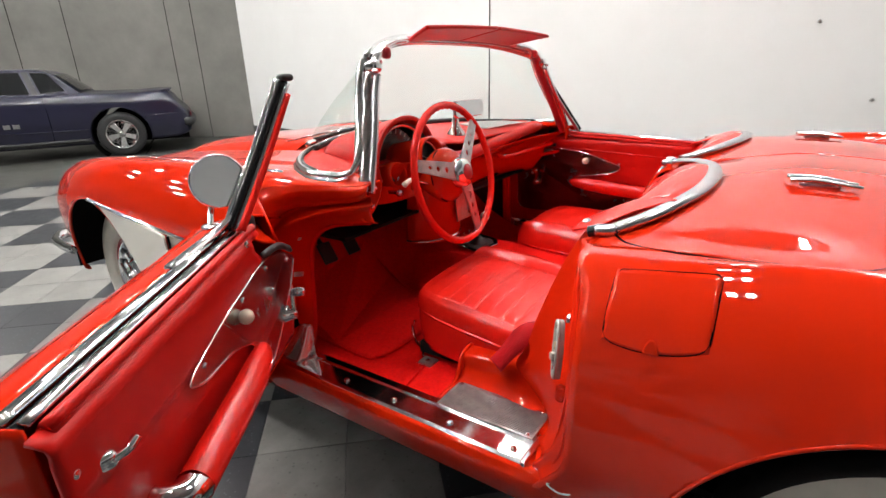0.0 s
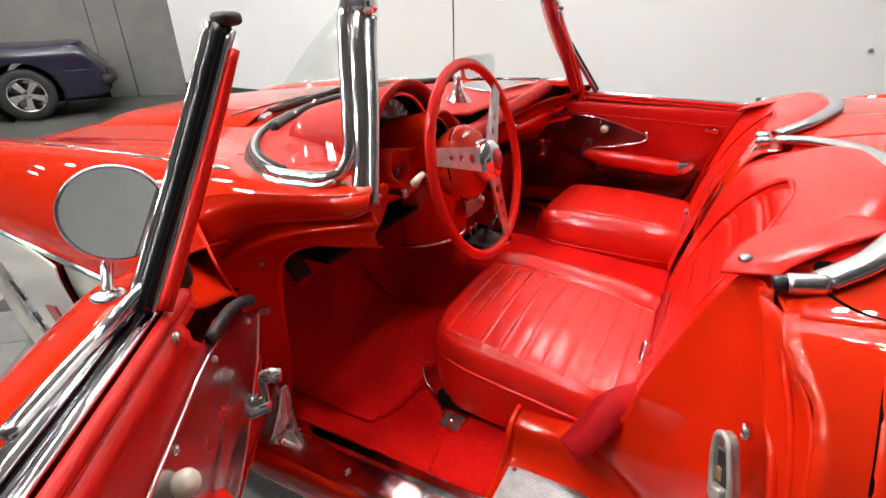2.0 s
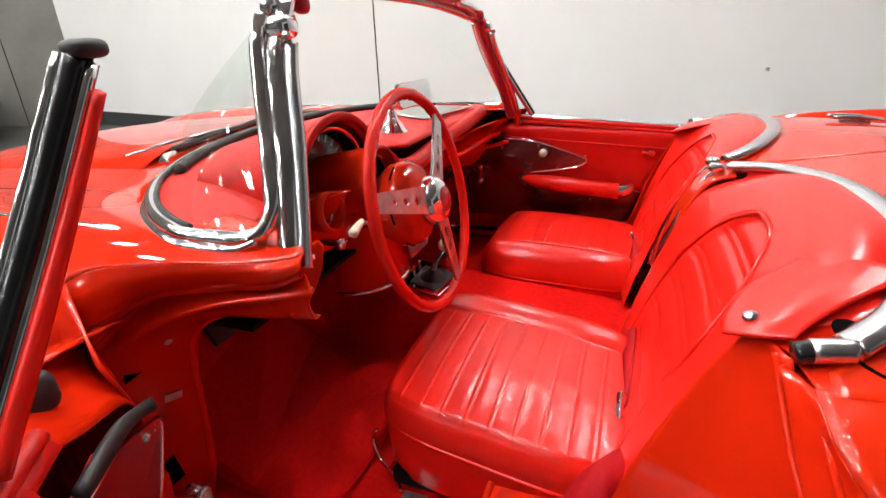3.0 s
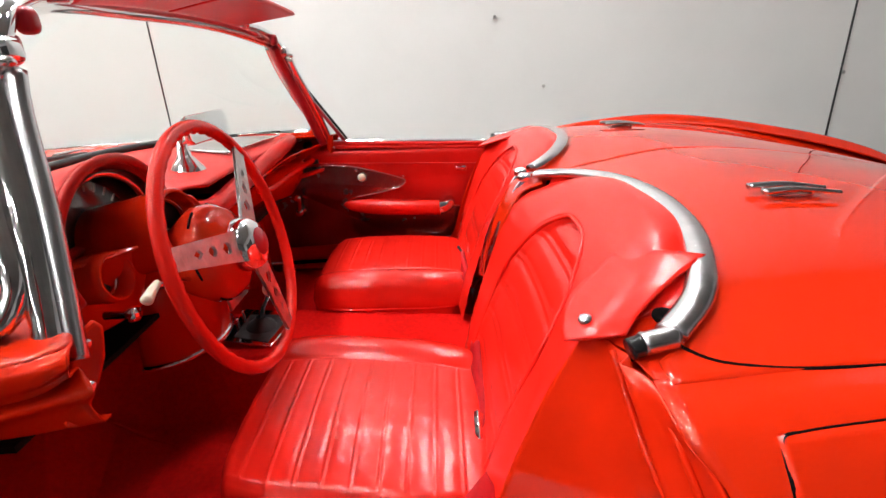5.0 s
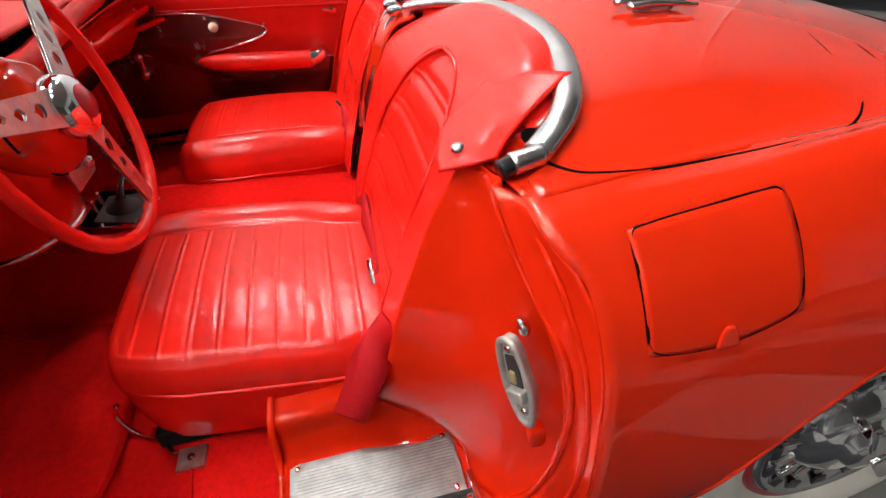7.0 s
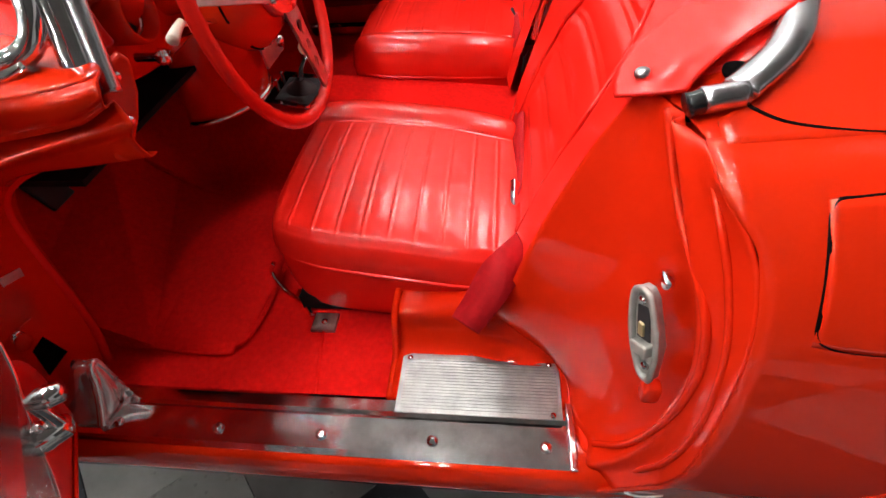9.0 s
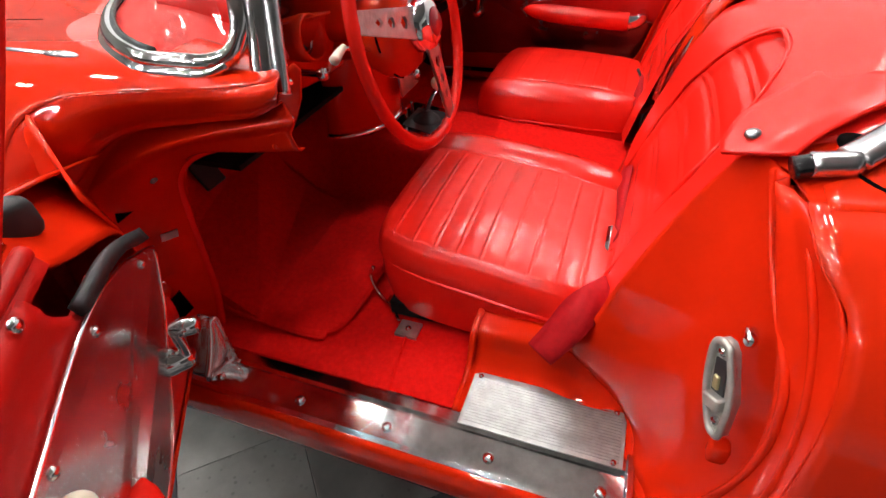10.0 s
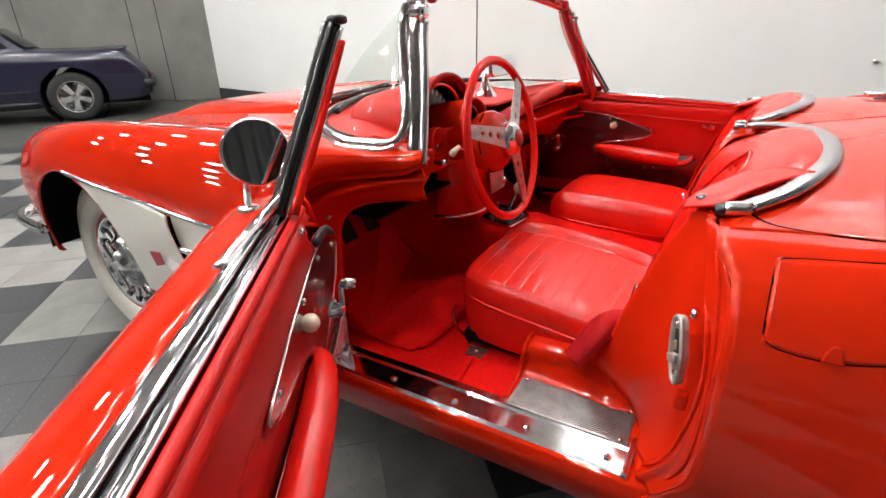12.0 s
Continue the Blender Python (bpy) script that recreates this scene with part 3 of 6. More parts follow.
# ---- cockpit shell ----
SILL_Z, FLOOR_Z = 0.395, 0.355
for flip in (False, True):
    # rocker: outer body below the door
    prof = [(-.800, .380), (-.866, .387), (-.882, .374), (-.887, .352), (-.880, .318), (-.862, .285), (-.82, .26)]
    part("rocker_panel", loft([[(x, y, z) for x, z in prof] for y in (.40, .1, -.2, -.45, -.62)], 30, 10), PAINT, car, "red rocker panel under the door", thick=0.005, mirrored=flip)
    # polished sill plate
    prof = [(-.772, .372), (-.776, .391), (-.782, SILL_Z), (-.800, SILL_Z), (-.806, SILL_Z - .004), (-.812, SILL_Z - .0008), (-.862, SILL_Z - .0033), (-.870, SILL_Z - .006), (-.872, .380)]
    bm = bmesh.new()
    rows = [[bm.verts.new((x + (0.012 if i == 0 else 0), y, z)) for x, z in prof] for i, y in enumerate((.262, .25, .1, -.1, -.3, -.525, -.531))]
    for a, b in zip(rows, rows[1:]):
        for i in range(len(prof) - 1):
            bm.faces.new((a[i], a[i + 1], b[i + 1], b[i]))
    sill = part("sill_plate", bm, STEEL, car, "polished stainless sill plate with scratches", smooth=False, thick=0.002, mirrored=flip)
    for y in (.17, .0, -.165, -.335, -.50):
        screw((-.842, y, SILL_Z + .0005), (0, 0, 1), sill, 0.0085, flip)
    for y in (.21, -.50):
        screw((-.790, y, SILL_Z + .001), (0, 0, 1), sill, 0.005, flip)
    part("sill_cap", box(-.874, -.772, -.543, -.531, .372, SILL_Z + .004), CHROME, sill, bevel=0.003, mirrored=flip)
    # front shoe of the sill
    rows = [[(-.850, .190, .396), (-.850, .236, .396), (-.834, .284, .396)], [(-.840, .190, .408), (-.842, .232, .406), (-.824, .280, .402)],
            [(-.824, .191, .430), (-.830, .226, .428), (-.812, .268, .416)], [(-.808, .192, .458), (-.816, .218, .460), (-.798, .250, .446)],
            [(-.798, .193, .480), (-.803, .212, .484), (-.788, .236, .474)], [(-.786, .194, .478), (-.786, .212, .482), (-.780, .232, .472)],
            [(-.784, .195, .440), (-.782, .212, .440), (-.778, .230, .440)], [(-.784, .195, .398), (-.782, .212, .398), (-.778, .230, .398)]]
    shoe = part("sill_shoe", loft(rows, 16, 40), SHOE, car, "chrome shoe at the sill's front", thick=0.003, mirrored=flip)
    ends = [r[0] for r in rows]
    part("shoe_end", loft([ends[:5], [(-.818, .184, .396), (-.808, .183, .410), (-.800, .184, .430), (-.794, .187, .456), (-.792, .190, .478)], [ends[7], (-.784, .195, .412), (-.784, .195, .430), ends[6], ends[5]]], 12, 16), SHOE, shoe, thick=.002, mirrored=flip)
    part("shoe_rib", tube([r[0] for r in rows], .008, 50, 10, r_end=.006), SHOE, shoe, mirrored=flip)
    # ribbed scuff plate on the step behind
    out = [(-.272, -.803), (-.272, -.704), (-.285, -.698), (-.505, -.698), (-.520, -.706), (-.526, -.722), (-.526, -.803)]
    step = part("scuff_plate", slab([(x, y) for y, x in out], .0035, Matrix.Translation((0, 0, .3985))), RIBBED, car, "ribbed aluminium scuff plate", bevel=0.001, smooth=False, mirrored=flip)
    for k in range(17):
        x = -.794 + k * 0.0053
        part("rib", box(x - .0014, x + .0014, -.520, -.280, .4018, .4032), RIBBED, step, smooth=False, mirrored=flip)
    for x, y in ((-.708, -.285), (-.712, -.510), (-.797, -.512)):
        screw((x, y, .404), (0, 0, 1), step, 0.005, flip)
    # red step behind the seat and the box above it
    part("step", loft([[(-.776, -.26, .390), (-.74, -.26, .394), (-.69, -.26, .396), (-.665, -.26, .42), (-.655, -.26, .455), (-.62, -.262, .462), (-.55, -.262, .462)],
                       [(-.776, -.40, .390), (-.74, -.40, .394), (-.70, -.40, .400), (-.675, -.40, .43), (-.66, -.40, .468), (-.62, -.40, .478), (-.55, -.40, .478)],
                       [(-.776, -.535, .390), (-.765, -.535, .392), (-.745, -.535, .394), (-.705, -.53, .402), (-.685, -.525, .45), (-.668, -.51, .52), (-.56, -.50, .54)],
                       [(-.776, -.60, .390), (-.765, -.60, .392), (-.75, -.60, .40), (-.73, -.60, .42), (-.70, -.58, .50), (-.67, -.55, .60), (-.56, -.53, .65)]], 40, 30), JAMB, car, "red painted step beside the seat", thick=0.004, mirrored=flip)
    part("step_face", loft([[(-.776, -.262, .390), (-.69, -.262, .396), (-.652, -.262, .45), (-.55, -.262, .462)], [(-.776, -.258, .33), (-.69, -.256, .33), (-.64, -.256, .33), (-.55, -.256, .33)]], 20), JAMB, car, thick=0.004, mirrored=flip)
    # lock pillar: from the inner ridge round to the outer flange
    levels = [.85, .78, .70, .62, .54, .47, .42, .392][::-1]
    def at(xs, ys):
        return lambda z: Vector((ease(levels, xs[::-1], z), ease(levels, ys[::-1], z), z))
    columns = (at([-.652, -.654, -.657, -.659, -.661, -.660, -.680, -.693], [-.575, -.535, -.500, -.470, -.446, -.418, -.490, -.532]),
               at([-.672, -.690, -.706, -.718, -.727, -.732, -.737, -.742], [-.590, -.577, -.562, -.548, -.539, -.537, -.538, -.540]),
               at([-.695, -.733, -.766, -.788, -.800, -.803, -.798, -.787], [-.597, -.601, -.604, -.605, -.601, -.590, -.568, -.540]),
               at([-.708, -.762, -.812, -.837, -.846, -.846, -.838, -.825], [-.602, -.618, -.636, -.646, -.641, -.622, -.592, -.560]),
               at([-.722, -.792, -.845, -.863, -.870, -.870, -.866, -.860], [-.590, -.604, -.622, -.629, -.622, -.602, -.574, -.555]))
    def level(t):
        z = .85 - .458 * t
        u = fender_u(-.63, z) if t > .12 else 4 / 9 + (fender_u(-.63, .85 - .458 * .12) - 4 / 9) * t / .12
        out = tail_point(u, quarter_edge(u))
        c = [f(z) for f in columns]
        return c + [c[-1].lerp(out, .55) + Vector((.007, 0, 0)), out]
    part("lock_pillar", relax(loft([level(k / 49) for k in range(50)], 70), 7), JAMB, car, "glossy red lock pillar", thick=0.003, mirrored=flip)
    cap = [(-.640, -.565, .850), (-.652, -.575, .850), (-.672, -.592, .846), (-.690, -.602, .848), (-.705, -.604, .851), (-.755, -.612, .851)]
    part("pillar_cap", loft([cap, [deck_xy(x, bay(XC - x) - .012, -.002) for x in (.60, .635, .655, .675, .700, .735)]], 20, 6), JAMB, car, thick=0.003, mirrored=flip)
    part("pillar_shelf", box(-.775, -.700, -.665, -.606, .830, .836), JAMB, car, smooth=False, mirrored=flip)
    part("rocker_end", loft([[(-.84, -.552, .390), (-.80, -.538, .390)], [(-.875, -.60, .386), (-.80, -.60, .386)]], 6), JAMB, car, thick=.003, mirrored=flip)
    # rolled ridges of the pillar and of the step
    part("pillar_ridge", tube([(-.690, -.592, .846), (-.728, -.600, .803), (-.764, -.608, .768), (-.815, -.614, .748), (-.846, -.621, .725), (-.862, -.626, .695), (-.872, -.629, .64), (-.871, -.620, .55), (-.856, -.598, .455), (-.835, -.565, .402)], .0045, 90, 8), JAMB, car, mirrored=flip)
    part("pillar_fold", tube([(-.724, -.616, .851), (-.800, -.615, .822), (-.848, -.629, .766), (-.882, -.637, .698), (-.899, -.638, .598), (-.895, -.629, .497), (-.878, -.600, .415)], .0038, 80, 8), JAMB, car, mirrored=flip)
    part("step_edge", tube([(-.776, -.258, .389), (-.705, -.257, .394), (-.680, -.257, .418), (-.664, -.257, .450), (-.635, -.258, .464), (-.56, -.260, .464)], .006, 50, 10), JAMB, car, mirrored=flip)
    # striker
    q = basis((-.822, -.594, .655), (-.42, -.10, -.90), (-.76, -.48, .40))
    shape = [(-.058, -.004), (-.050, -.014), (-.020, -.019), (.012, -.018), (.048, -.008), (.056, .003), (.050, .011), (.006, .021), (-.046, .013), (-.056, .006)]
    st = part("striker", slab(shape, 0.010, q), CAST, car, "grey cast door striker", bevel=0.002, mirrored=flip)
    part("striker_rim", tube([q @ Vector((x * .93, y * .9, .012)) for x, y in shape], .0042, 70, 8, closed=True), CAST, st, mirrored=flip)
    part("striker_recess", slab([(-.034, -.008), (.004, -.010), (.006, .008), (-.034, .008)], 0.002, q @ Matrix.Translation((0, 0, .0098))), DIAL, st, smooth=False, mirrored=flip)
    part("striker_tooth", slab([(-.016, -.006), (.0, -.007), (.002, .001), (-.014, .002)], 0.005, q @ Matrix.Translation((0, 0, .010))), BRASS, st, "brass striker tooth", bevel=0.002, mirrored=flip)
    part("striker_wedge", slab([(.006, -.012), (.020, -.010), (.022, .012), (.006, .013)], 0.014, q @ Matrix.Translation((0, 0, .008))), CAST, st, bevel=0.003, mirrored=flip)
    for a, b in ((-.043, .0), (.036, .002)):
        screw(q @ Vector((a, b, .012)), q.to_3x3() @ Vector((0, 0, 1)), st, 0.0055, flip)
    part("rubber_stop", cushion(-.800, -.600, .715, .024, .014, .016, 3, 20), CHROME, car, mirrored=flip)
    part("drain_block", cushion(-.846, -.604, .575, .020, .022, .034, 4, 16), JAMB, car, mirrored=flip)

    # front jamb: the lip under the windshield post, the rabbet and the hinge pillar
    lipA = [nose_point(u / 8, ease([k / 8 for k in range(9)], AFT, u / 8)) for u in (3.0, 3.15, 3.4, 3.7, 4.0, 4.5, 5.2, 6.3, 7.4)]
    edge = [Vector(p) for p in ((-.738, -.040, .893), (-.745, .0, .876), (-.750, .088, .862), (-.770, .182, .850), (-.800, .225, .834), (-.835, .262, .795), (-.862, .31, .74), (-.87, .345, .60), (-.868, .345, .38))]
    lipC = [(-.722, -.040, .868), (-.732, .05, .850), (-.748, .14, .830), (-.772, .225, .80), (-.80, .295, .755), (-.815, .33, .70), (-.82, .335, .64), (-.82, .335, .45), (-.82, .335, .36)]
    lipD = [(-.724, -.035, .842), (-.726, .06, .822), (-.732, .15, .802), (-.745, .22, .772), (-.76, .275, .73), (-.765, .30, .68), (-.765, .305, .62), (-.765, .305, .45), (-.765, .305, .36)]
    lipE = [(-.715, -.035, .812), (-.706, .06, .792), (-.70, .16, .775), (-.695, .225, .745), (-.69, .265, .705), (-.69, .28, .66), (-.695, .282, .60), (-.70, .285, .45), (-.71, .29, .35)]
    lipF = [(-.690, -.025, .800), (-.665, .07, .780), (-.64, .17, .76), (-.635, .23, .735), (-.645, .275, .70), (-.65, .295, .65), (-.655, .30, .60), (-.665, .305, .45), (-.68, .31, .35)]
    ledge = [a.lerp(b, .5) + Vector((-.010, -.008, .010)) for a, b in zip(lipA, edge)]
    rim = [a.lerp(b, .86) + Vector((-.007, -.007, .006)) for a, b in zip(lipA, edge)]
    under = [p + Vector((.005, .005, -.010)) for p in edge]
    groove = [p + Vector((.030, .016, -.018)) for p in edge]
    belly = [Vector(p) + Vector((-.008, -.010, -.006)) for p in lipC]
    part("front_jamb", loft([lipA, ledge, rim, edge, under, groove, belly, lipD, lipE, lipF], 90, 150), JAMB, car, "red door jamb with rolled lips", thick=0.003, mirrored=flip)
    part("jamb_welt", tube([(-.685, .01, .796), (-.662, .08, .780), (-.66, .17, .762), (-.668, .235, .735), (-.672, .275, .69), (-.676, .285, .62), (-.69, .285, .45), (-.712, .285, .36)], 0.008, 60, 10), VINYL, car, "red welt round the footwell", mirrored=flip)
    for p in ((-.724, .283, .728), (-.775, .306, .52)):
        screw(p, (-.3, -1, 0), car, 0.012, flip)
    part("door_pin", cushion(-.724, .270, .735, .016, .03, .034, 3, 16), CAST, car, mirrored=flip)
    for z, h in ((.70, .05), (.455, .045)):
        part("hinge_hole", slab([(-.02, -h / 2), (.022, -h / 2 - .01), (.012, h / 2), (-.012, h / 2 + .008)], .003, basis((-.766, .298, z + .008), (-.9, .25, 0), (0, 0, 1))), GAP, car, smooth=False, mirrored=flip)
        part("hinge_leaf", slab([(-.045, -.045), (.03, -.045), (.035, .045), (-.045, .05)], .006, basis((-.770, .303, z + .03), (-.9, .25, 0), (0, 0, 1))), JAMB, car, bevel=.004, mirrored=flip)
        part("hinge_bolt", turned([(.0001, .006), (.009, .005), (.011, .001), (.014, .0), (.014, -.003)], 14, Matrix.Translation((-.777, .298, z + .056)) @ Matrix.Rotation(radians(90), 4, "X")), JAMB, car, mirrored=flip)
    part("label_plate", slab([(-.015, -.007), (.015, -.007), (.015, .007), (-.015, .007)], .002, basis((-.728, .285, .608), (-.9, .25, .2), (0, 0, 1))), CAST, car, smooth=False, mirrored=flip)
    # end of the dash below the post
    m = basis((-.695, -.012, .860), (.8, -.6, 0), (0, 0, 1))
    foot = part("post_foot", slab([(.0, .040), (.027, .055), (.034, .044), (.026, .010), (.013, -.016), (-.005, -.041), (-.019, -.058), (-.031, -.049), (-.020, -.010)], .012, m @ Matrix.Translation((0, 0, -.004))), JAMB, car, "red bracket under the windshield post", bevel=.004, mirrored=flip)
    for a, b in ((.012, .034), (.002, -.014), (-.016, -.044)):
        screw(m @ Vector((a, b, .009)), m.to_3x3() @ Vector((0, 0, 1)), foot, 0.0065, flip)
    # side of the footwell, coloured near-black for the shade there
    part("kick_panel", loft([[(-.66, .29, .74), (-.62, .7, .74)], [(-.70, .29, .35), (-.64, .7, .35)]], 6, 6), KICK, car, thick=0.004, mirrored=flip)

# floor, tunnel and toe board
def floor_fn(a, b):
    x = XC + (2 * a - 1) * .765
    y = -.56 + 1.30 * b
    d = abs(x - XC)
    z = FLOOR_Z
    z += (0.155 - .05 * min(1, max(0, -y) / .5)) * max(0.0, min(1, (0.17 - d) / 0.05)) ** 0.8 if d < .17 else 0
    if y > .30:
        z += min(.30, (y - .30) * 1.1) + (.05 if d < .2 else 0) * min(1, (y - .3) / .2)
    return (x, y, z)


part("floor_carpet", surf(floor_fn, 90, 80), CARPET, car, "bright red floor carpet", thick=0.006)
part("firewall", box(XC - .74, XC + .74, .72, .74, .3, .84), UNDER, car, smooth=False)
part("floor_pan", box(XC - .80, XC + .80, -.62, .74, .24, .335), UNDER, car, smooth=False)
part("rear_bulkhead", loft([[(-.70, -.84, .84), (XC, -.80, .86), (.66, -.84, .84)], [(-.70, -.70, .34), (XC, -.66, .34), (.66, -.70, .34)]], 10, 6), GAP, car)
part("nose_floor", box(XC - .56, XC + .56, .75, 2.0, .24, .26), UNDER, car, smooth=False)
part("tail_floor", box(XC - .58, XC + .58, -2.25, -.63, .24, .26), UNDER, car, smooth=False)
for s in (-1, 1):
    # loose mat with a rounded corner
    cxm = XC + s * .40
    out = [(-.25, .52), (-.27, .10), (-.255, .055), (-.22, .03), (-.10, .02), (.05, .035), (.12, .07), (.16, .13), (.17, .52)]
    out = [(s * x * -1 if s > 0 else x, y) for x, y in out]
    line = spline([(cxm + x, y, 0) for x, y in out], 60)
    bm = slab([(p.x, p.y) for p in line], .012, Matrix.Translation((0, 0, FLOOR_Z + .003)))
    for v in bm.verts:
        if v.co.y > .30:
            v.co.z += (v.co.y - .30) * 1.1
    part("floor_mat", bm, CARPET, car, "loose red floor mat", smooth=False, bevel=.003)
    part("mat_binding", tube([(p.x, p.y, FLOOR_Z + .010 + max(0, p.y - .30) * 1.1) for p in line[::3]], .005, 60, 6), CARPET, car)
for x0 in (-.46, -.34):
    ped = part("pedal", slab([(-.03, -.04), (.03, -.04), (.03, .04), (-.03, .04)], .012, basis((x0, .46, .56), (1, 0, 0), (0, .5, .85))), RUBBER, car, "black rubber pedal", bevel=.004)
    part("pedal_arm", tube([(x0, .47, .57), (x0, .56, .70), (x0, .60, .82)], .010, 12, 8), RUBBER, ped)
part("carpet_seam", tube([(-.60, -.10, .3595), (-.68, -.11, .3595), (-.765, -.125, .3595)], .003, 12, 6), CARPET, car)


# ---- seats ----
def seat(s):
    """s: -1 for the driver's."""
    flip = s > 0
    y0, y1, x0, x1 = -.012, -.490, -.612, -.138
    st = part("seat", box(x0 + .03, x1 - .03, y1 + .03, y0 - .04, .365, .40), UNDER, car, "red pleated vinyl bucket seat", smooth=False, mirrored=flip)

    def top(a, b):
        """a across from the outer side, b aft; the edges roll down."""
        px = 2 * a - 1
        py = 2 * b - 1
        ex, ey = 0.80, 0.80
        def roll(t, e):
            k = abs(t)
            if k <= e:
                return t, 0.0
            q = (k - e) / (1 - e)
            return math.copysign(e + (1 - e) * 0.68 * math.sin(q * math.pi / 2), t), 1 - math.cos(q * math.pi / 2)
        rx, dx = roll(px, ex)
        ry, dy = roll(py, ey)
        w, d = (x1 - x0) / 2 / 0.936, (y0 - y1) / 2 / .936
        m_ = max(abs(px), abs(py), 1e-6)
        q_ = ((abs(px) / m_) ** 4.6 + (abs(py) / m_) ** 4.6) ** (-1 / 4.6)
        k = 1 + (q_ - 1) * m_ ** 3
        x = (x0 + x1) / 2 + rx * w * k - .020 * py
        y = (y0 + y1) / 2 - ry * d * k
        z = .548 - .020 * py + .026 * (1 - px * px) * (1 - py * py) - 0.055 * max(dx, dy) - 0.02 * dx * dy
        # raised cross seams between a near and a far bolster
        mask = max(0.0, min(1.0, (px + .85) / .03, (.45 - px) / .03)) * max(0.0, min(1.0, (py + .93) / .04))
        q = (y + .073) / .0436
        d = abs(q - round(q)) * .0436
        z += mask * (.0016 * math.exp(-(d / .0030) ** 2) - .0012 * math.exp(-(d / .0085) ** 2))
        for e, h in ((-.86, .012), (.47, .020)):
            u = (px - e) * (1 if e > 0 else -1)
            z += h * math.sin(math.pi * min(1.0, max(0.0, u / .42))) * (1 - max(0.0, abs(py) - .75) * 2.5 if abs(py) > .75 else 1) * (1 if e > 0 else .3)
            z -= .0030 * math.exp(-((px - e) / .012) ** 2) * max(0.0, min(1.0, (.98 - abs(py)) / .06))
        z += 0.0016 * noise.noise(Vector((x * 11, y * 11, 1.3))) + 0.0004 * noise.noise(Vector((x * 40, y * 30, 7)))
        return (x, y, z)
    part("cushion_top", surf(top, 110, 260), VINYL, st, "red vinyl cushion with cross pleats", mirrored=flip)
    # boxing below the piping
    ring = []
    for k in range(96):
        a = 2 * math.pi * k / 96
        c, q = math.cos(a), math.sin(a)
        f = lambda v: math.copysign(abs(v) ** 0.43, v)
        ring.append((f(c), f(q)))
    def side(a, b):
        c, q = ring[int(round(a * 96)) % 96]
        out = 1.0 + .012 * math.sin(math.pi * b) - 0.03 * b * b
        py = -q
        zt = .548 - .020 * py - .052
        x = (x0 + x1) / 2 + c * (x1 - x0) / 2 * out - .020 * py
        y = (y0 + y1) / 2 + q * (y0 - y1) / 2 * out
        z = zt + (.385 - zt) * b
        return (x, y, z + .0015 * noise.noise(Vector((x * 16, y * 16, z * 20))))
    bm = surf(lambda a, b: side(a, b), 96, 16, wrap=True)
    bmesh.ops.recalc_face_normals(bm, faces=bm.faces)
    part("cushion_side", bm, VINYL, st, "smooth red vinyl boxing", mirrored=flip)
    pip = [Vector(side(k / 48, 0.02)) for k in range(48)]
    part("piping", tube(pip, .0042, 150, 6, closed=True), VINYL, st, mirrored=flip)
    # backrest: from the cushion's rear up into the bay
    xm = -.368
    def back(a, b):
        t = 2 * a - 1
        x = xm + t * .285
        dk = deck_xy(abs(x - XC), bay(x))
        mid = [(-.435, .480), (-.475, .60), (-.525, .715), (-.585, .815), (-.650, .898), (-.712, .928), (-.750, .924), (dk.y + .010, dk.z + .004)]
        edge_ = [(-.445, .480), (-.475, .59), (-.508, .69), (-.540, .775), (-.568, .832), (-.602, .858), (-.645, .872), (dk.y + .012, dk.z)]
        w_ = abs(t) ** 3.2
        prof = [(p[0] * (1 - w_) + q[0] * w_, p[1] * (1 - w_) + q[1] * w_) for p, q in zip(mid, edge_)]
        hs = [i / 7 for i in range(8)]
        h = b
        p = Vector((x, ease(hs, [q[0] for q in prof], h), ease(hs, [q[1] for q in prof], h)))
        nrm = Vector((0, .86, .5))
        # bolster around an arched pleated panel
        w = .60 * math.sqrt(max(0.0, 1 - max(0.0, (h - .30) / .24) ** 2)) if h < .54 else 0.0
        edge = w - abs(t)
        if w > 0 and edge > 0:
            k = (h - .03) / .085
            fr = abs(k - round(k)) * .085
            p -= nrm * (0.010 * min(1, edge / .10))
            p += nrm * ((.0034 * math.exp(-(fr / .005) ** 2) - .0050 * math.exp(-(fr / .016) ** 2)) * min(1, edge / .04))
        if w > 0:
            p -= nrm * (0.005 * math.exp(-(edge / .018) ** 2))
        p.y += 0.002 * noise.noise(Vector((x * 12, h * 9, 4.2)))
        return p
    part("backrest", surf(back, 110, 200), VINYL, st, "red vinyl backrest with an arched pleated panel", mirrored=flip)
    pip = [Vector(back(.5 + .5 * e, h)) + Vector((0, .003, .002)) for e, h in ((-.60, .05), (-.60, .30), (-.565, .38), (-.44, .463), (-.20, .526), (0, .54), (.20, .526), (.44, .463), (.565, .38), (.60, .30), (.60, .05))]
    part("back_piping", tube(pip, .004, 90, 6), VINYL, st, mirrored=flip)
    # side of the backrest
    part("backrest_side", loft([[Vector(back(0, h)) for h in (0, .2, .4, .6, .8, 1)], [Vector(back(0, h)) + Vector((-.004, -.07 + .05 * h, -.01)) for h in (0, .2, .4, .6, .8, 1)]], 24), VINYL, st, thick=.004, mirrored=flip)
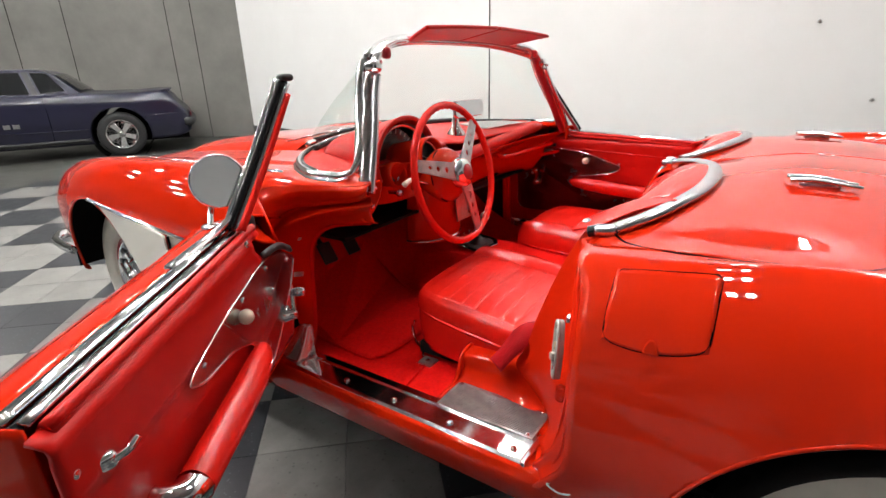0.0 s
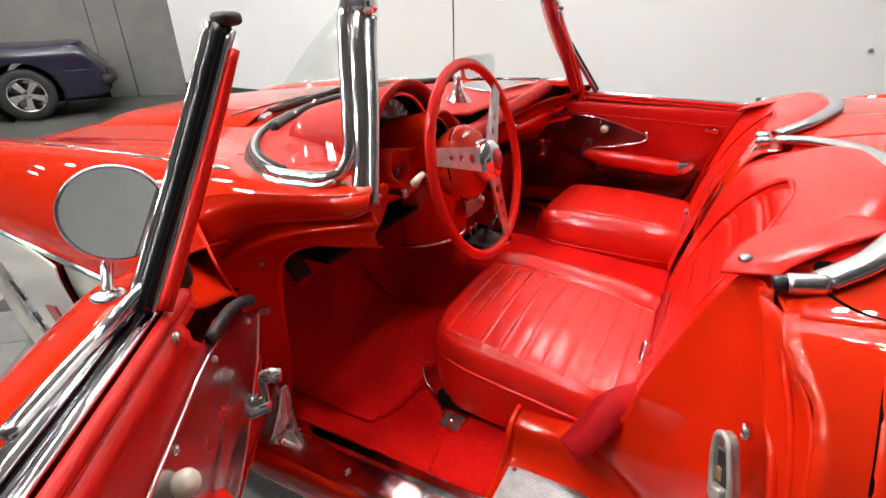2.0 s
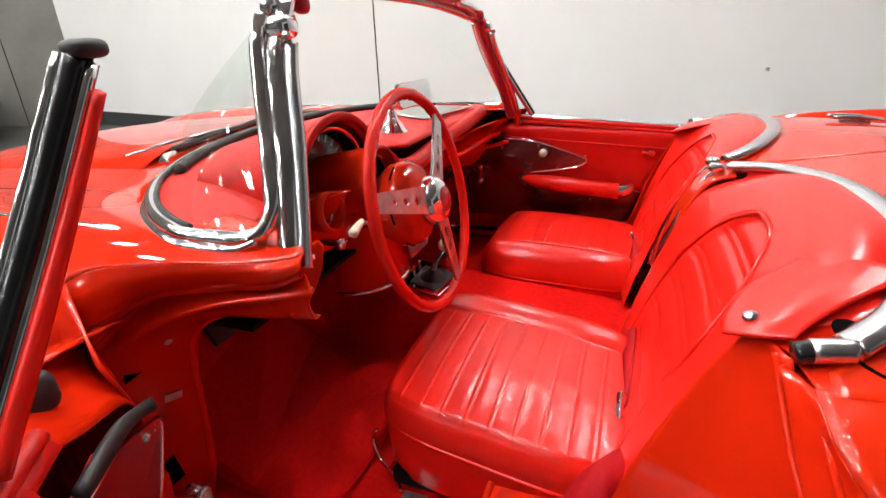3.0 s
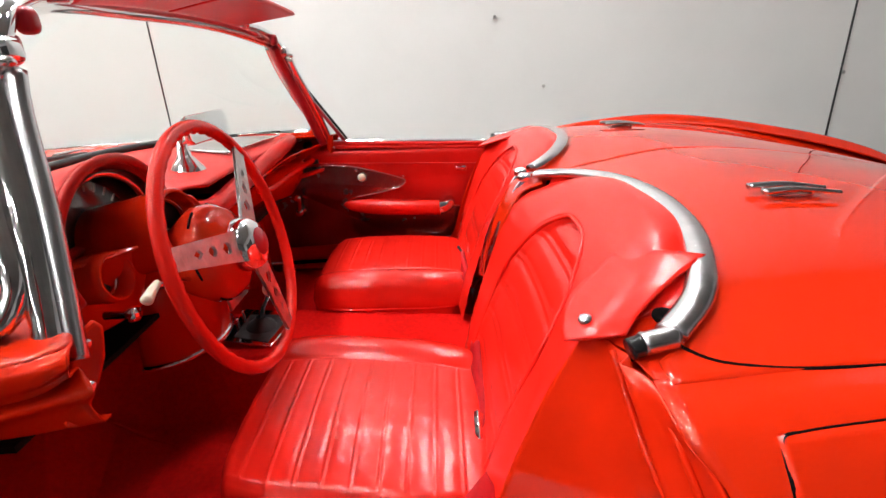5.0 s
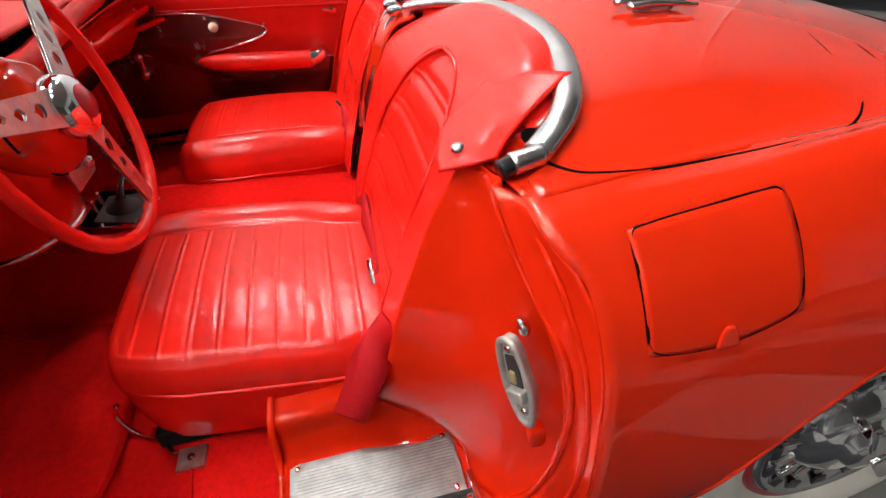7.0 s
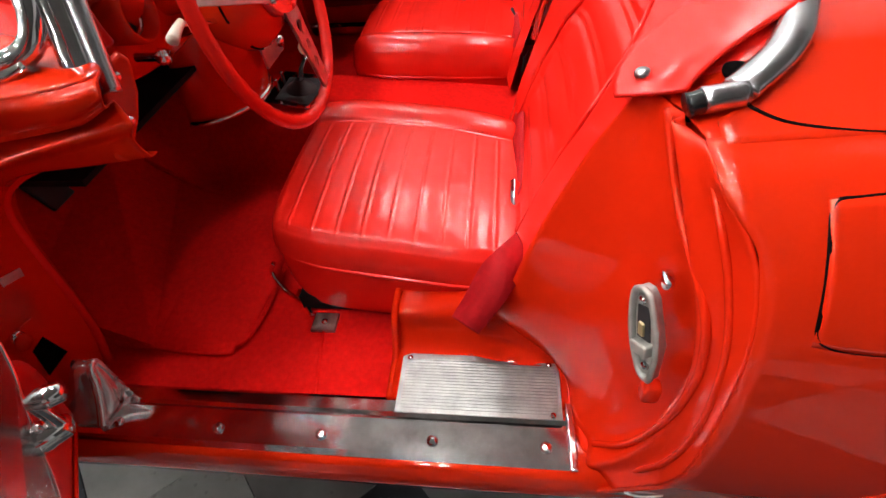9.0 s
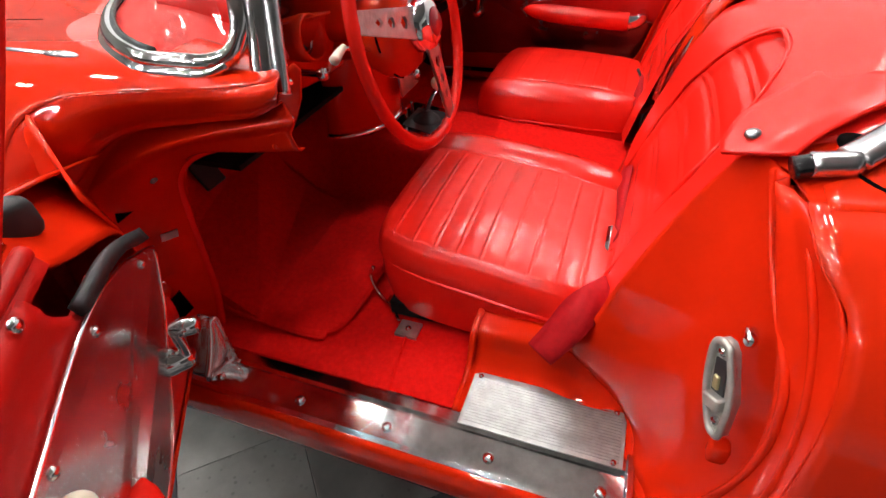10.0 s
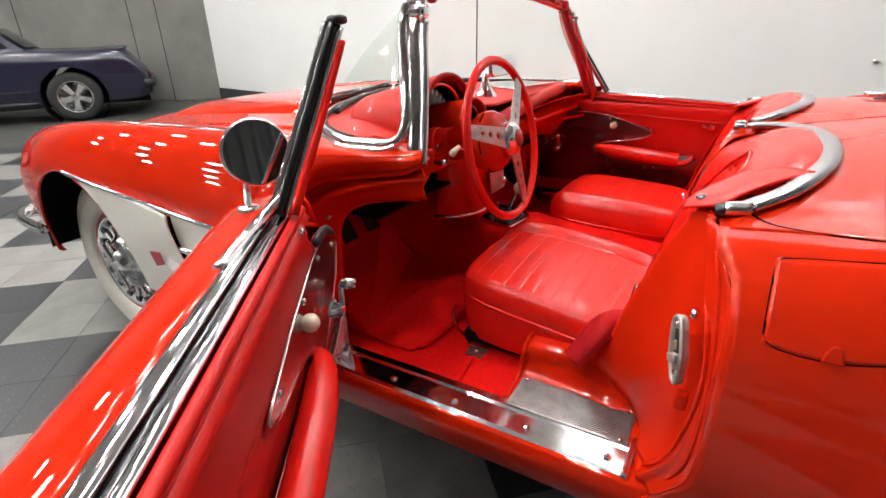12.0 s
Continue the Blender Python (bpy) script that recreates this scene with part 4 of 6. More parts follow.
    # flap held by a snap
    flap = part("flap", loft([[(-.660, -.546, .843), (-.630, -.550, .850), (-.585, -.575, .864), (-.53, -.64, .890)], [(-.684, -.578, .858), (-.660, -.592, .869), (-.62, -.630, .886), (-.57, -.690, .908)], [(-.690, -.606, .864), (-.668, -.628, .876), (-.640, -.668, .894), (-.60, -.730, .912)]], 24, 14), VINYL, st, "loose red vinyl flap with a snap", thick=.004, mirrored=flip)
    part("flap_opening", cushion(-.676, -.652, .876, .030, .026, .014, 2.4, 20), GAP, flap, "dark opening between flap and trim", mirrored=flip)
    part("snap", turned([(.0001, .004), (.006, .0035), (.0085, .001), (.009, -.002)], 16, Matrix.Translation((-.652, -.572, .8655)) @ Matrix.Rotation(radians(-8), 4, "X")), SATIN, flap, mirrored=flip)
    # seat belt
    if not flip:
        lines = [[(-0.579, -0.455, 0.570), (-0.625, -0.426, 0.580), (-0.643, -0.402, 0.560), (-0.664, -0.379, 0.520), (-0.684, -0.357, 0.488)],
                 [(-0.605, -0.466, 0.561), (-0.646, -0.441, 0.567), (-0.666, -0.421, 0.552), (-0.682, -0.402, 0.520), (-0.697, -0.378, 0.484)],
                 [(-0.625, -0.476, 0.545), (-0.660, -0.456, 0.545), (-0.684, -0.443, 0.540), (-0.697, -0.424, 0.514), (-0.708, -0.399, 0.478)]]
        part("seat_belt", loft(lines, 40), WEBBING, st, "dark red seat belt webbing hanging over the step", thick=.003)
    b = part("belt_buckle", slab([(-.028, -.018), (.028, -.018), (.028, .018), (-.028, .018)], .012, basis((-.450, -.464, .540), (-.5, 0, -.2), (0, .5, .8))), CHROME, st, "chrome belt buckle", bevel=.003, mirrored=flip)
    part("belt_strap", loft([[(-.47, -.43, .525), (-.40, -.45, .53), (-.20, -.455, .545), (-.13, -.48, .55)], [(-.47, -.455, .545), (-.40, -.47, .55), (-.20, -.475, .57), (-.13, -.50, .575)]], 20), WEBBING, st, thick=.003, mirrored=flip)
    # slide lever and rail
    part("seat_lever", tube([(-.520, .012, .425), (-.525, .020, .40), (-.545, -.005, .373), (-.572, -.05, .366), (-.60, -.075, .366)], .0045, 30, 8), STEEL, st, "bent steel seat adjuster", mirrored=flip)
    part("seat_bracket", box(-.632, -.592, -.125, -.080, .356, .364), BRUSHED, st, smooth=False, mirrored=flip)
    screw((-.612, -.102, .365), (0, 0, 1), st, .007, flip)
    part("seat_rail", box(-.56, -.54, -.45, -.03, .357, .372), STEEL, st, smooth=False, mirrored=flip)


seat(-1)
seat(1)

# ---- windshield ----
def ws_base(x):
    t = min(1.0, abs(x - XC) / .722)
    y = .00 + .535 * max(0.0, 1 - t ** 2.3) ** (1 / 2.3)
    return Vector((x, y, .925 + .035 * (1 - t * t)))


def ws_top(x):
    """x in the base's measure; the head is narrower and further back."""
    t = (x - XC) / .722
    k = min(1.0, abs(t))
    return Vector((XC + t * .535, .080 + .125 * (1 - k * k), 1.215 + .065 * (1 - k ** 3)))


def ws_x(a):
    return XC - .722 * math.cos(math.pi * a)


shield = part("windshield", surf(lambda a, b: ws_base(ws_x(a)).lerp(ws_top(ws_x(a)), b) + Vector((0, .035 * math.sin(math.pi * b), 0)), 120, 24), GLASS, car, "curved clear windshield glass")
shield.visible_shadow = False
base_line = [ws_base(ws_x(a)) + Vector((0, .004, -.004)) for a in [i / 40 for i in range(41)]]
base_line = base_line[3:-3]
# the bright bead runs along the glass foot and turns up along both posts
BEAD = [(-.726, .100, .924), (-.719, .062, .923), (-.705, .038, .931), (-.689, .029, .953), (-.674, .034, .980), (-.654, .047, 1.015), (-.630, .062, 1.058), (-.598, .083, 1.125), (-.575, .094, 1.175), (-.552, .096, 1.208)]
frame_line = [Vector(p) for p in BEAD[::-1]] + base_line + [Vector(mirror_x(p)) for p in BEAD]
part("windshield_base", tube(frame_line, .0125, 420, 12), CHROME, shield, "chrome frame round the glass")
part("base_moulding", tube([p + Vector(((p.x - XC) * .012, .004, -.010)) for p in frame_line[7:-7]], .0125, 260, 10, flat=.7), CHROME, shield, "lower chrome moulding at the glass foot")
part("base_seal", tube([p + Vector(((XC - p.x) * .012, -.006, .010)) for p in base_line], .0045, 120, 8), RUBBER, shield)
top_line = [ws_top(ws_x(a)) for a in [i / 40 for i in range(41)]]
part("windshield_head", tube(top_line, .014, 140, 10, flat=1.3), CHROME, shield, "chrome windshield header")
part("header_trim", tube([p + Vector((0, -.014, .002)) for p in top_line[7:34]], .007, 100, 8), FLAG_RED, shield, "red header lining")
for flip in (False, True):
    post = [(-.706, -.002, .884), (-.692, .004, .915), (-.669, .014, .964), (-.632, .032, 1.043), (-.594, .055, 1.123), (-.569, .065, 1.172), (-.545, .066, 1.208), (-.510, .074, 1.236), (-.455, .086, 1.254), (-.40, .10, 1.262)]
    part("windshield_post", tube(post, .0185, 90, 14, flat=0.8, r_end=.013), CHROME, shield, "polished chrome windshield post", mirrored=flip)
    part("post_channel", tube([Vector(p) + Vector((.004, -.021, -.002)) for p in post[:6]], .0105, 40, 8), SATIN, shield, mirrored=flip)
    part("post_lining", tube([Vector(p) + Vector((.016, .006, 0)) for p in post[:7]], .016, 50, 8), FLAG_RED, shield, "dark red inner post", mirrored=flip)
    part("post_knuckle", cushion(-.560, .060, 1.192, .044, .042, .034, 3, 24), CHROME, shield, mirrored=flip)
    part("knuckle_screw", cushion(-.578, .040, 1.180, .018, .018, .014, 2, 12), STEEL, shield, mirrored=flip)
    part("header_latch", cushion(-.500, .062, 1.226, .024, .024, .032, 3, 16), FLAG_RED, shield, mirrored=flip)
    # sun visor swung up over the header; its darker red carries the underside's shade
    v = [[(-.344, .105, 1.262), (-.25, .118, 1.270), (-.14, .125, 1.275), (-.026, .125, 1.277)], [(-.392, .035, 1.276), (-.28, .045, 1.283), (-.15, .045, 1.288), (-.026, .045, 1.290)], [(-.430, -.030, 1.287), (-.30, -.030, 1.294), (-.16, -.030, 1.298), (-.026, -.030, 1.301)]]
    part("sun_visor", loft(v, 30, 14), PANELRED, shield, "red vinyl sun visor folded up", thick=.009, mirrored=flip)
    part("visor_hinge", tube([(-.44, .085, 1.258), (-.37, .09, 1.264)], .008, 8, 8), CHROME, shield, mirrored=flip)
    # wiper
    w = part("wiper", tube([(-.33, .60, .955), (-.20, .575, .968), (-.05, .545, .985)], .006, 20, 8), RUBBER, car, "black windshield wiper", mirrored=flip)
    part("wiper_arm", tube([(-.42, .64, .955), (-.30, .60, .97), (-.17, .572, .978)], .004, 16, 6), STEEL, w, mirrored=flip)
part("cowl_strip", tube([ws_base(ws_x(a)) + Vector((0, -.03, .008)) for a in [.27 + .46 * i / 30 for i in range(31)]], .011, 90, 8), RUBBER, car, "black sealing strip at the glass foot")
part("cowl_clip", tube([(-.445, .500, .952), (-.420, .520, .957), (-.385, .535, .957)], .010, 12, 10, flat=.7), CHROME, car)

# ---- dash ----
def dash_top(a, b):
    """a across, b from the glass to the rear edge."""
    x = XC + (2 * a - 1) * .70
    f = ws_base(x)
    yb = .085 if x > -.12 else .13
    y = f.y + (yb - f.y) * b
    y = max(y, min(f.y, yb)) if f.y > yb else f.y + (yb - .06 - f.y) * b
    z = f.z - .004 + .012 * math.sin(math.pi * b) - .028 * b
    return (x, y, z)


part("dash_top", surf(dash_top, 90, 30), PADVINYL, car, "red padded dash top", thick=.006)
# passenger side: rolled pad, recess and insert
roll = [(-.22, .110, .905), (-.147, .080, .884), (-.06, .076, .884), (.02, .078, .890), (.17, .080, .900), (.36, .084, .908), (.50, .090, .914), (.60, .108, .910)]
part("dash_roll", tube(roll, .024, 80, 14, flat=0.9), PADVINYL, car, "red padded dash edge")
part("dash_face", loft([[(-.10, .075, .885), (.15, .068, .880), (.45, .07, .88), (.68, .0, .885)], [(-.10, .13, .835), (.15, .14, .83), (.45, .14, .83), (.69, .06, .83)], [(-.10, .15, .765), (.15, .16, .76), (.45, .16, .76), (.69, .08, .77)], [(-.10, .20, .70), (.15, .22, .70), (.45, .22, .70), (.69, .14, .70)]], 40, 20), PAINT, car, "red dash face", thick=.004)
part("dash_insert", loft([[(.22, .30, .958), (.36, .29, .955), (.50, .24, .946)], [(.20, .16, .944), (.36, .15, .939), (.56, .14, .934)]], 20, 8), RIBBED, car, "silver insert in the dash top", thick=.003)
part("insert_trim", tube([(.18, .15, .946), (.36, .14, .942), (.57, .13, .936), (.56, .20, .944), (.51, .245, .950)], .004, 50, 6), CHROME, car)
part("grab_bar", tube([(.20, .10, .835), (.24, .075, .828), (.40, .068, .828), (.55, .06, .828), (.62, .045, .832), (.64, .08, .835)], .009, 60, 10), VINYL, car, "red padded grab bar")
for x in (.22, .63):
    part("bar_end", cushion(x, .085, .832, .02, .02, .02, 3, 16), CHROME, car)
# instrument hood in front of the driver
CX, CZ = -.415, .918
def hood(a, b):
    th = math.pi * (1.12 - 1.24 * a)
    rx, rz = .142 - .03 * b, .126 - .070 * b
    y = .085 + .24 * b
    return (CX + rx * math.cos(th), y, CZ + rz * math.sin(th) + .012 * b)


pod = part("instrument_pod", surf(hood, 48, 16), PADVINYL, car, "red hooded instrument pod", thick=.012)
part("pod_lining", surf(lambda a, b: Vector(hood(a, b * .9 + .02)) * 1.0 + Vector(((CX - hood(a, b)[0]) * .10, 0, (CZ - hood(a, b)[2]) * .12)), 40, 12), DIAL, pod, "black pod lining")
part("pod_rim", tube([Vector(hood(i / 30, 0)) + Vector((0, -.002, 0)) for i in range(31)], .008, 80, 10), PADVINYL, pod)
part("pod_inner_rim", tube([(CX + .122 * math.cos(t), .108, CZ + .104 * math.sin(t)) for t in (math.pi * (1.05 - 1.10 * i / 30) for i in range(31))], .007, 80, 8), CHROME, pod)
part("dial_face", slab([(.126 * math.cos(math.pi * i / 30), .100 * math.sin(math.pi * i / 30)) for i in range(31)], .006, basis((CX, .150, CZ), (1, 0, 0), (0, .12, 1))), DIAL, pod, "dark speedometer face", smooth=False)
part("dial_glass", slab([(.118 * math.cos(math.pi * i / 30), .098 * math.sin(math.pi * i / 30)) for i in range(31)], .002, basis((CX, .118, CZ), (1, 0, 0), (0, .12, 1))), GLASS, pod, smooth=False)
for k in range(13):
    t = math.pi * (0.95 - .9 * k / 12)
    part("dial_mark", slab([(-.0015, 0), (.0015, 0), (.0015, .014), (-.0015, .014)], .0015, basis((CX + .098 * math.cos(t), .142, CZ + .078 * math.sin(t)), (math.sin(t), 0, -math.cos(t)), (math.cos(t), 0, math.sin(t)))), WHITEWALL, pod, smooth=False)
# red binnacle below, with a drum round the column
def binnacle(a, b):
    th = math.pi * (1.0 - a)
    r = .150 - .02 * b
    z = .912 - .125 * b
    return (CX + .04 + r * math.cos(th), .17 - .125 * math.sin(th) * (1 - .55 * b), z)


part("binnacle", surf(binnacle, 40, 24), PAINT, car, "red painted binnacle under the instruments", thick=.004)
part("binnacle_top", loft([[(CX - .15, .17, .912), (CX - .06, .06, .915), (CX + .04, .045, .918), (CX + .13, .06, .915), (CX + .19, .17, .912)], [(CX - .15, .20, .905), (CX - .06, .19, .90), (CX + .04, .19, .90), (CX + .13, .19, .90), (CX + .19, .20, .905)]], 30), PAINT, car, thick=.004)


def gauge(x, y, z, r, tilt=0):
    m = Matrix.Translation((x, y, z)) @ Matrix.Rotation(radians(82), 4, "X")
    g = part("gauge", turned([(r * 1.0, -.045), (r * 1.16, .0), (r * 1.12, .016), (r * .98, .016), (r * .86, -.004), (r * .84, -.02)], 32, m), PAINT, car, "round gauge in a red cowl")
    part("gauge_bezel", turned([(r * .86, -.012), (r * .80, -.004), (r * .74, -.010)], 32, m), CHROME, g)
    part("gauge_face", turned([(r * .80, -.016), (.0005, -.016)], 32, m), DIAL, g)
    part("needle", slab([(-.0012, 0), (.0012, 0), (.0006, r * .55), (-.0006, r * .55)], .001, m @ Matrix.Translation((0, 0, -.014)) @ Matrix.Rotation(.7, 4, "Z")), WHITEWALL, g, smooth=False)


gauge(-.485, .080, .884, .033)
gauge(-.255, .070, .905, .034)
# the larger dial in its own round cowl below the pod
tm = Matrix.Translation((-.384, .006, .926)) @ Matrix.Rotation(radians(80), 4, "X")
tach = part("tachometer", turned([(.062, -.16), (.063, -.02), (.062, .0), (.058, .004), (.054, .0), (.053, -.03)], 40, tm), PAINT, car, "dark round dial in a long red cowl")
part("tachometer_bezel", turned([(.054, -.022), (.050, -.016), (.045, -.022)], 40, tm), CHROME, tach)
part("tachometer_face", turned([(.052, -.028), (.0005, -.028)], 40, tm), DIAL, tach)
part("tachometer_needle", slab([(-.0012, -.006), (.0012, -.006), (.0006, .036), (-.0006, .036)], .001, tm @ Matrix.Translation((0, 0, -.026)) @ Matrix.Rotation(1.1, 4, "Z")), WHITEWALL, tach, smooth=False)
part("dash_knob", turned([(.0001, .03), (.010, .028), (.012, .018), (.006, .010), (.006, -.02)], 16, Matrix.Translation((-.515, .060, .838)) @ Matrix.Rotation(radians(90), 4, "X")), CHROME, car, "chrome dash knob")
# middle housing that runs down to the tunnel
def stack(a, b):
    th = math.pi * (1.0 - a)
    z = .875 - .29 * b
    return (-.135 + .135 * math.cos(th), .20 - .12 * math.sin(th) + .03 * b, z)


part("centre_housing", surf(stack, 36, 20), PAINT, car, "red rounded centre housing", thick=.004)
part("stack_trim", tube([Vector(stack(i / 20, 1)) for i in range(21)], .008, 50, 8), CHROME, car)
part("radio_plate", slab([(-.05, -.07), (.05, -.07), (.05, .07), (-.05, .07)], .006, basis((-.110, .083, .72), (1, 0, 0), (0, .08, 1))), BRUSHED, car, "brushed radio plate", bevel=.002)
for z in (.76, .68):
    part("radio_knob", turned([(.0001, .022), (.012, .02), (.013, .004), (.008, 0)], 16, Matrix.Translation((-.085, .078, z)) @ Matrix.Rotation(radians(90), 4, "X")), CHROME, car)
# black board added below the dash to keep light out of the footwell
part("under_dash_blocker", box(-.63, .61, .17, .70, .70, .71), UNDER, car, smooth=False)

# inside mirror on its pedestal
mb = part("inside_mirror", turned([(.040, .0), (.034, .010), (.016, .035), (.010, .07), (.0005, .075)], 20, Matrix.Translation((.012, .180, .940))), CHROME, car, "inside mirror on a chrome pedestal")
mm = basis((-.030, .090, 1.043), (1, -.07, 0), (0, .10, 1))
part("mirror_case", slab([(-.088, -.020), (-.075, -.030), (.075, -.030), (.088, -.020), (.088, .020), (.075, .030), (-.075, .030), (-.088, .020)], .010, mm @ Matrix.Translation((0, 0, -.010))), CHROME, mb, bevel=.003)
part("mirror_face", slab([(-.084, -.019), (-.073, -.027), (.073, -.027), (.084, -.019), (.084, .019), (.073, .027), (-.073, .027), (-.084, .019)], .002, mm @ Matrix.Translation((0, 0, .0005))), MIRROR, mb, "silvered mirror glass", smooth=False)
part("mirror_stem", tube([(.012, .180, 1.0), (-.02, .115, 1.03)], .006, 8, 8), CHROME, mb)

# ---- steering wheel ----
SC = Vector((-.362, -.064, .876))
SM = basis(SC, (1, .01, 0), (0, .19, .98))
SR = .205
bm = bmesh.new()
sw_rings = []
for i in range(180):
    t = 2 * math.pi * i / 180
    c = Vector((SR * math.cos(t), SR * math.sin(t), 0))
    n_ = Vector((math.cos(t), math.sin(t), 0))
    grip = .0022 * max(0, math.sin(t * 44))
    sw_rings.append([bm.verts.new(SM @ (c + n_ * (.0108 * math.cos(q) - (grip if math.cos(q) < -.3 else 0)) + Vector((0, 0, 1)) * .0104 * math.sin(q))) for q in (2 * math.pi * k / 12 for k in range(12))])
for i in range(180):
    a, b = sw_rings[i], sw_rings[(i + 1) % 180]
    for k in range(12):
        bm.faces.new((a[k], b[k], b[(k + 1) % 12], a[(k + 1) % 12]))
bmesh.ops.recalc_face_normals(bm, faces=bm.faces)
sw = part("steering_wheel", bm, VINYL, car, "red three-spoke steering wheel with drilled metal spokes")
for ang in (164, 45, -74):
    a = radians(ang)
    m = SM @ Matrix.Rotation(a, 4, "Z")
    spoke = bmesh.new()
    L0, L1, nn = .030, SR - .006, 40
    # flat bar with three round holes, as a strip round each hole
    hole = [(.075, .010), (.112, .0085), (.146, .007)]
    def half(x):
        return .026 - .010 * (x - L0) / (L1 - L0) if x > .05 else .026
    cols = []
    for i in range(nn + 1):
        x = L0 + (L1 - L0) * i / nn
        w = half(x)
        gap = 0.0
        for hx, hr in hole:
            if abs(x - hx) < hr:
                gap = math.sqrt(hr * hr - (x - hx) ** 2)
        cols.append((x, w, gap))
    for z in (.006, .002):
        for s in (1, -1):
            up = [spoke.verts.new((x, s * w, z - .02 * (1 - (x / SR)) * -1)) for x, w, g in cols]
            lo = [spoke.verts.new((x, s * g, z - .02 * (1 - (x / SR)) * -1)) for x, w, g in cols]
            for i in range(nn):
                spoke.faces.new((up[i], up[i + 1], lo[i + 1], lo[i]))
    bmesh.ops.remove_doubles(spoke, verts=spoke.verts, dist=1e-5)
    spoke.transform(m)
    part("spoke", spoke, BRUSHED, sw, "drilled brushed metal spoke", smooth=False, thick=.0012)
part("hub", turned([(.046, .008), (.046, .024), (.040, .034), (.030, .040), (.0005, .044)], 40, SM), CHROME, sw, "chrome hub with a small badge")
part("hub_badge", turned([(.024, .0415), (.018, .046), (.0005, .047)], 24, SM), FLAG_RED, sw)
part("column_bell", turned([(.040, .006), (.066, -.004), (.082, -.026), (.084, -.05), (.066, -.085), (.040, -.12), (.034, -.30)], 40, SM), PAINT, sw, "red steering column bell")
for k in range(6):
    a = radians(60 * k)
    part("bell_slot", tube([SM @ Vector((.0835 * math.cos(a + .05 * j), .0835 * math.sin(a + .05 * j), -.035)) for j in range(-4, 5)], .002, 12, 6), GAP, sw)
stalk = part("turn_signal_stalk", tube([SM @ Vector((-.05, -.02, -.05)), (-.512, -.004, .880)], .004, 8, 8), CHROME, sw, "turn signal stalk")
part("stalk_knob", tube([(-.508, -.004, .881), (-.528, -.006, .878), (-.548, -.008, .873)], .0055, 16, 10, r_end=.0085), IVORY, stalk, "ivory stalk handle")

# ---- shifter ----
sm_ = basis((-.012, .080, .520), (1, 0, 0), (0, 1, .10))
shift = part("shifter_plate", slab([(-.092, -.052), (.040, -.070), (.085, -.040), (.095, .075), (-.070, .075)], .006, sm_), CHROME, car, "chrome shifter plate with black boot", bevel=.002)
part("boot_opening", slab([(-.074, -.038), (.034, -.052), (.062, -.030), (.058, .048), (-.056, .050)], .002, sm_ @ Matrix.Translation((0, 0, .006))), RUBBER, shift, smooth=False)
part("boot", turned([(.040, .006), (.034, .016), (.020, .024), (.012, .034)], 24, sm_), RUBBER, shift, "black rubber boot")
part("lever", tube([sm_ @ Vector((0, 0, .02)), sm_ @ Vector((-.010, -.012, .07)), sm_ @ Vector((-.030, -.038, .118))], .007, 16, 10), CHROME, shift)
part("shift_knob", cushion(*(sm_ @ Vector((-.033, -.042, .132))), .036, .036, .036, 2, 24), IVORY, shift, "white shift knob")
for a in (-.02, .02):
    part("tee_handle", tube([sm_ @ Vector((a, .05, .010)), sm_ @ Vector((a, .055, .04))], .005, 8, 8), CHROME, shift)


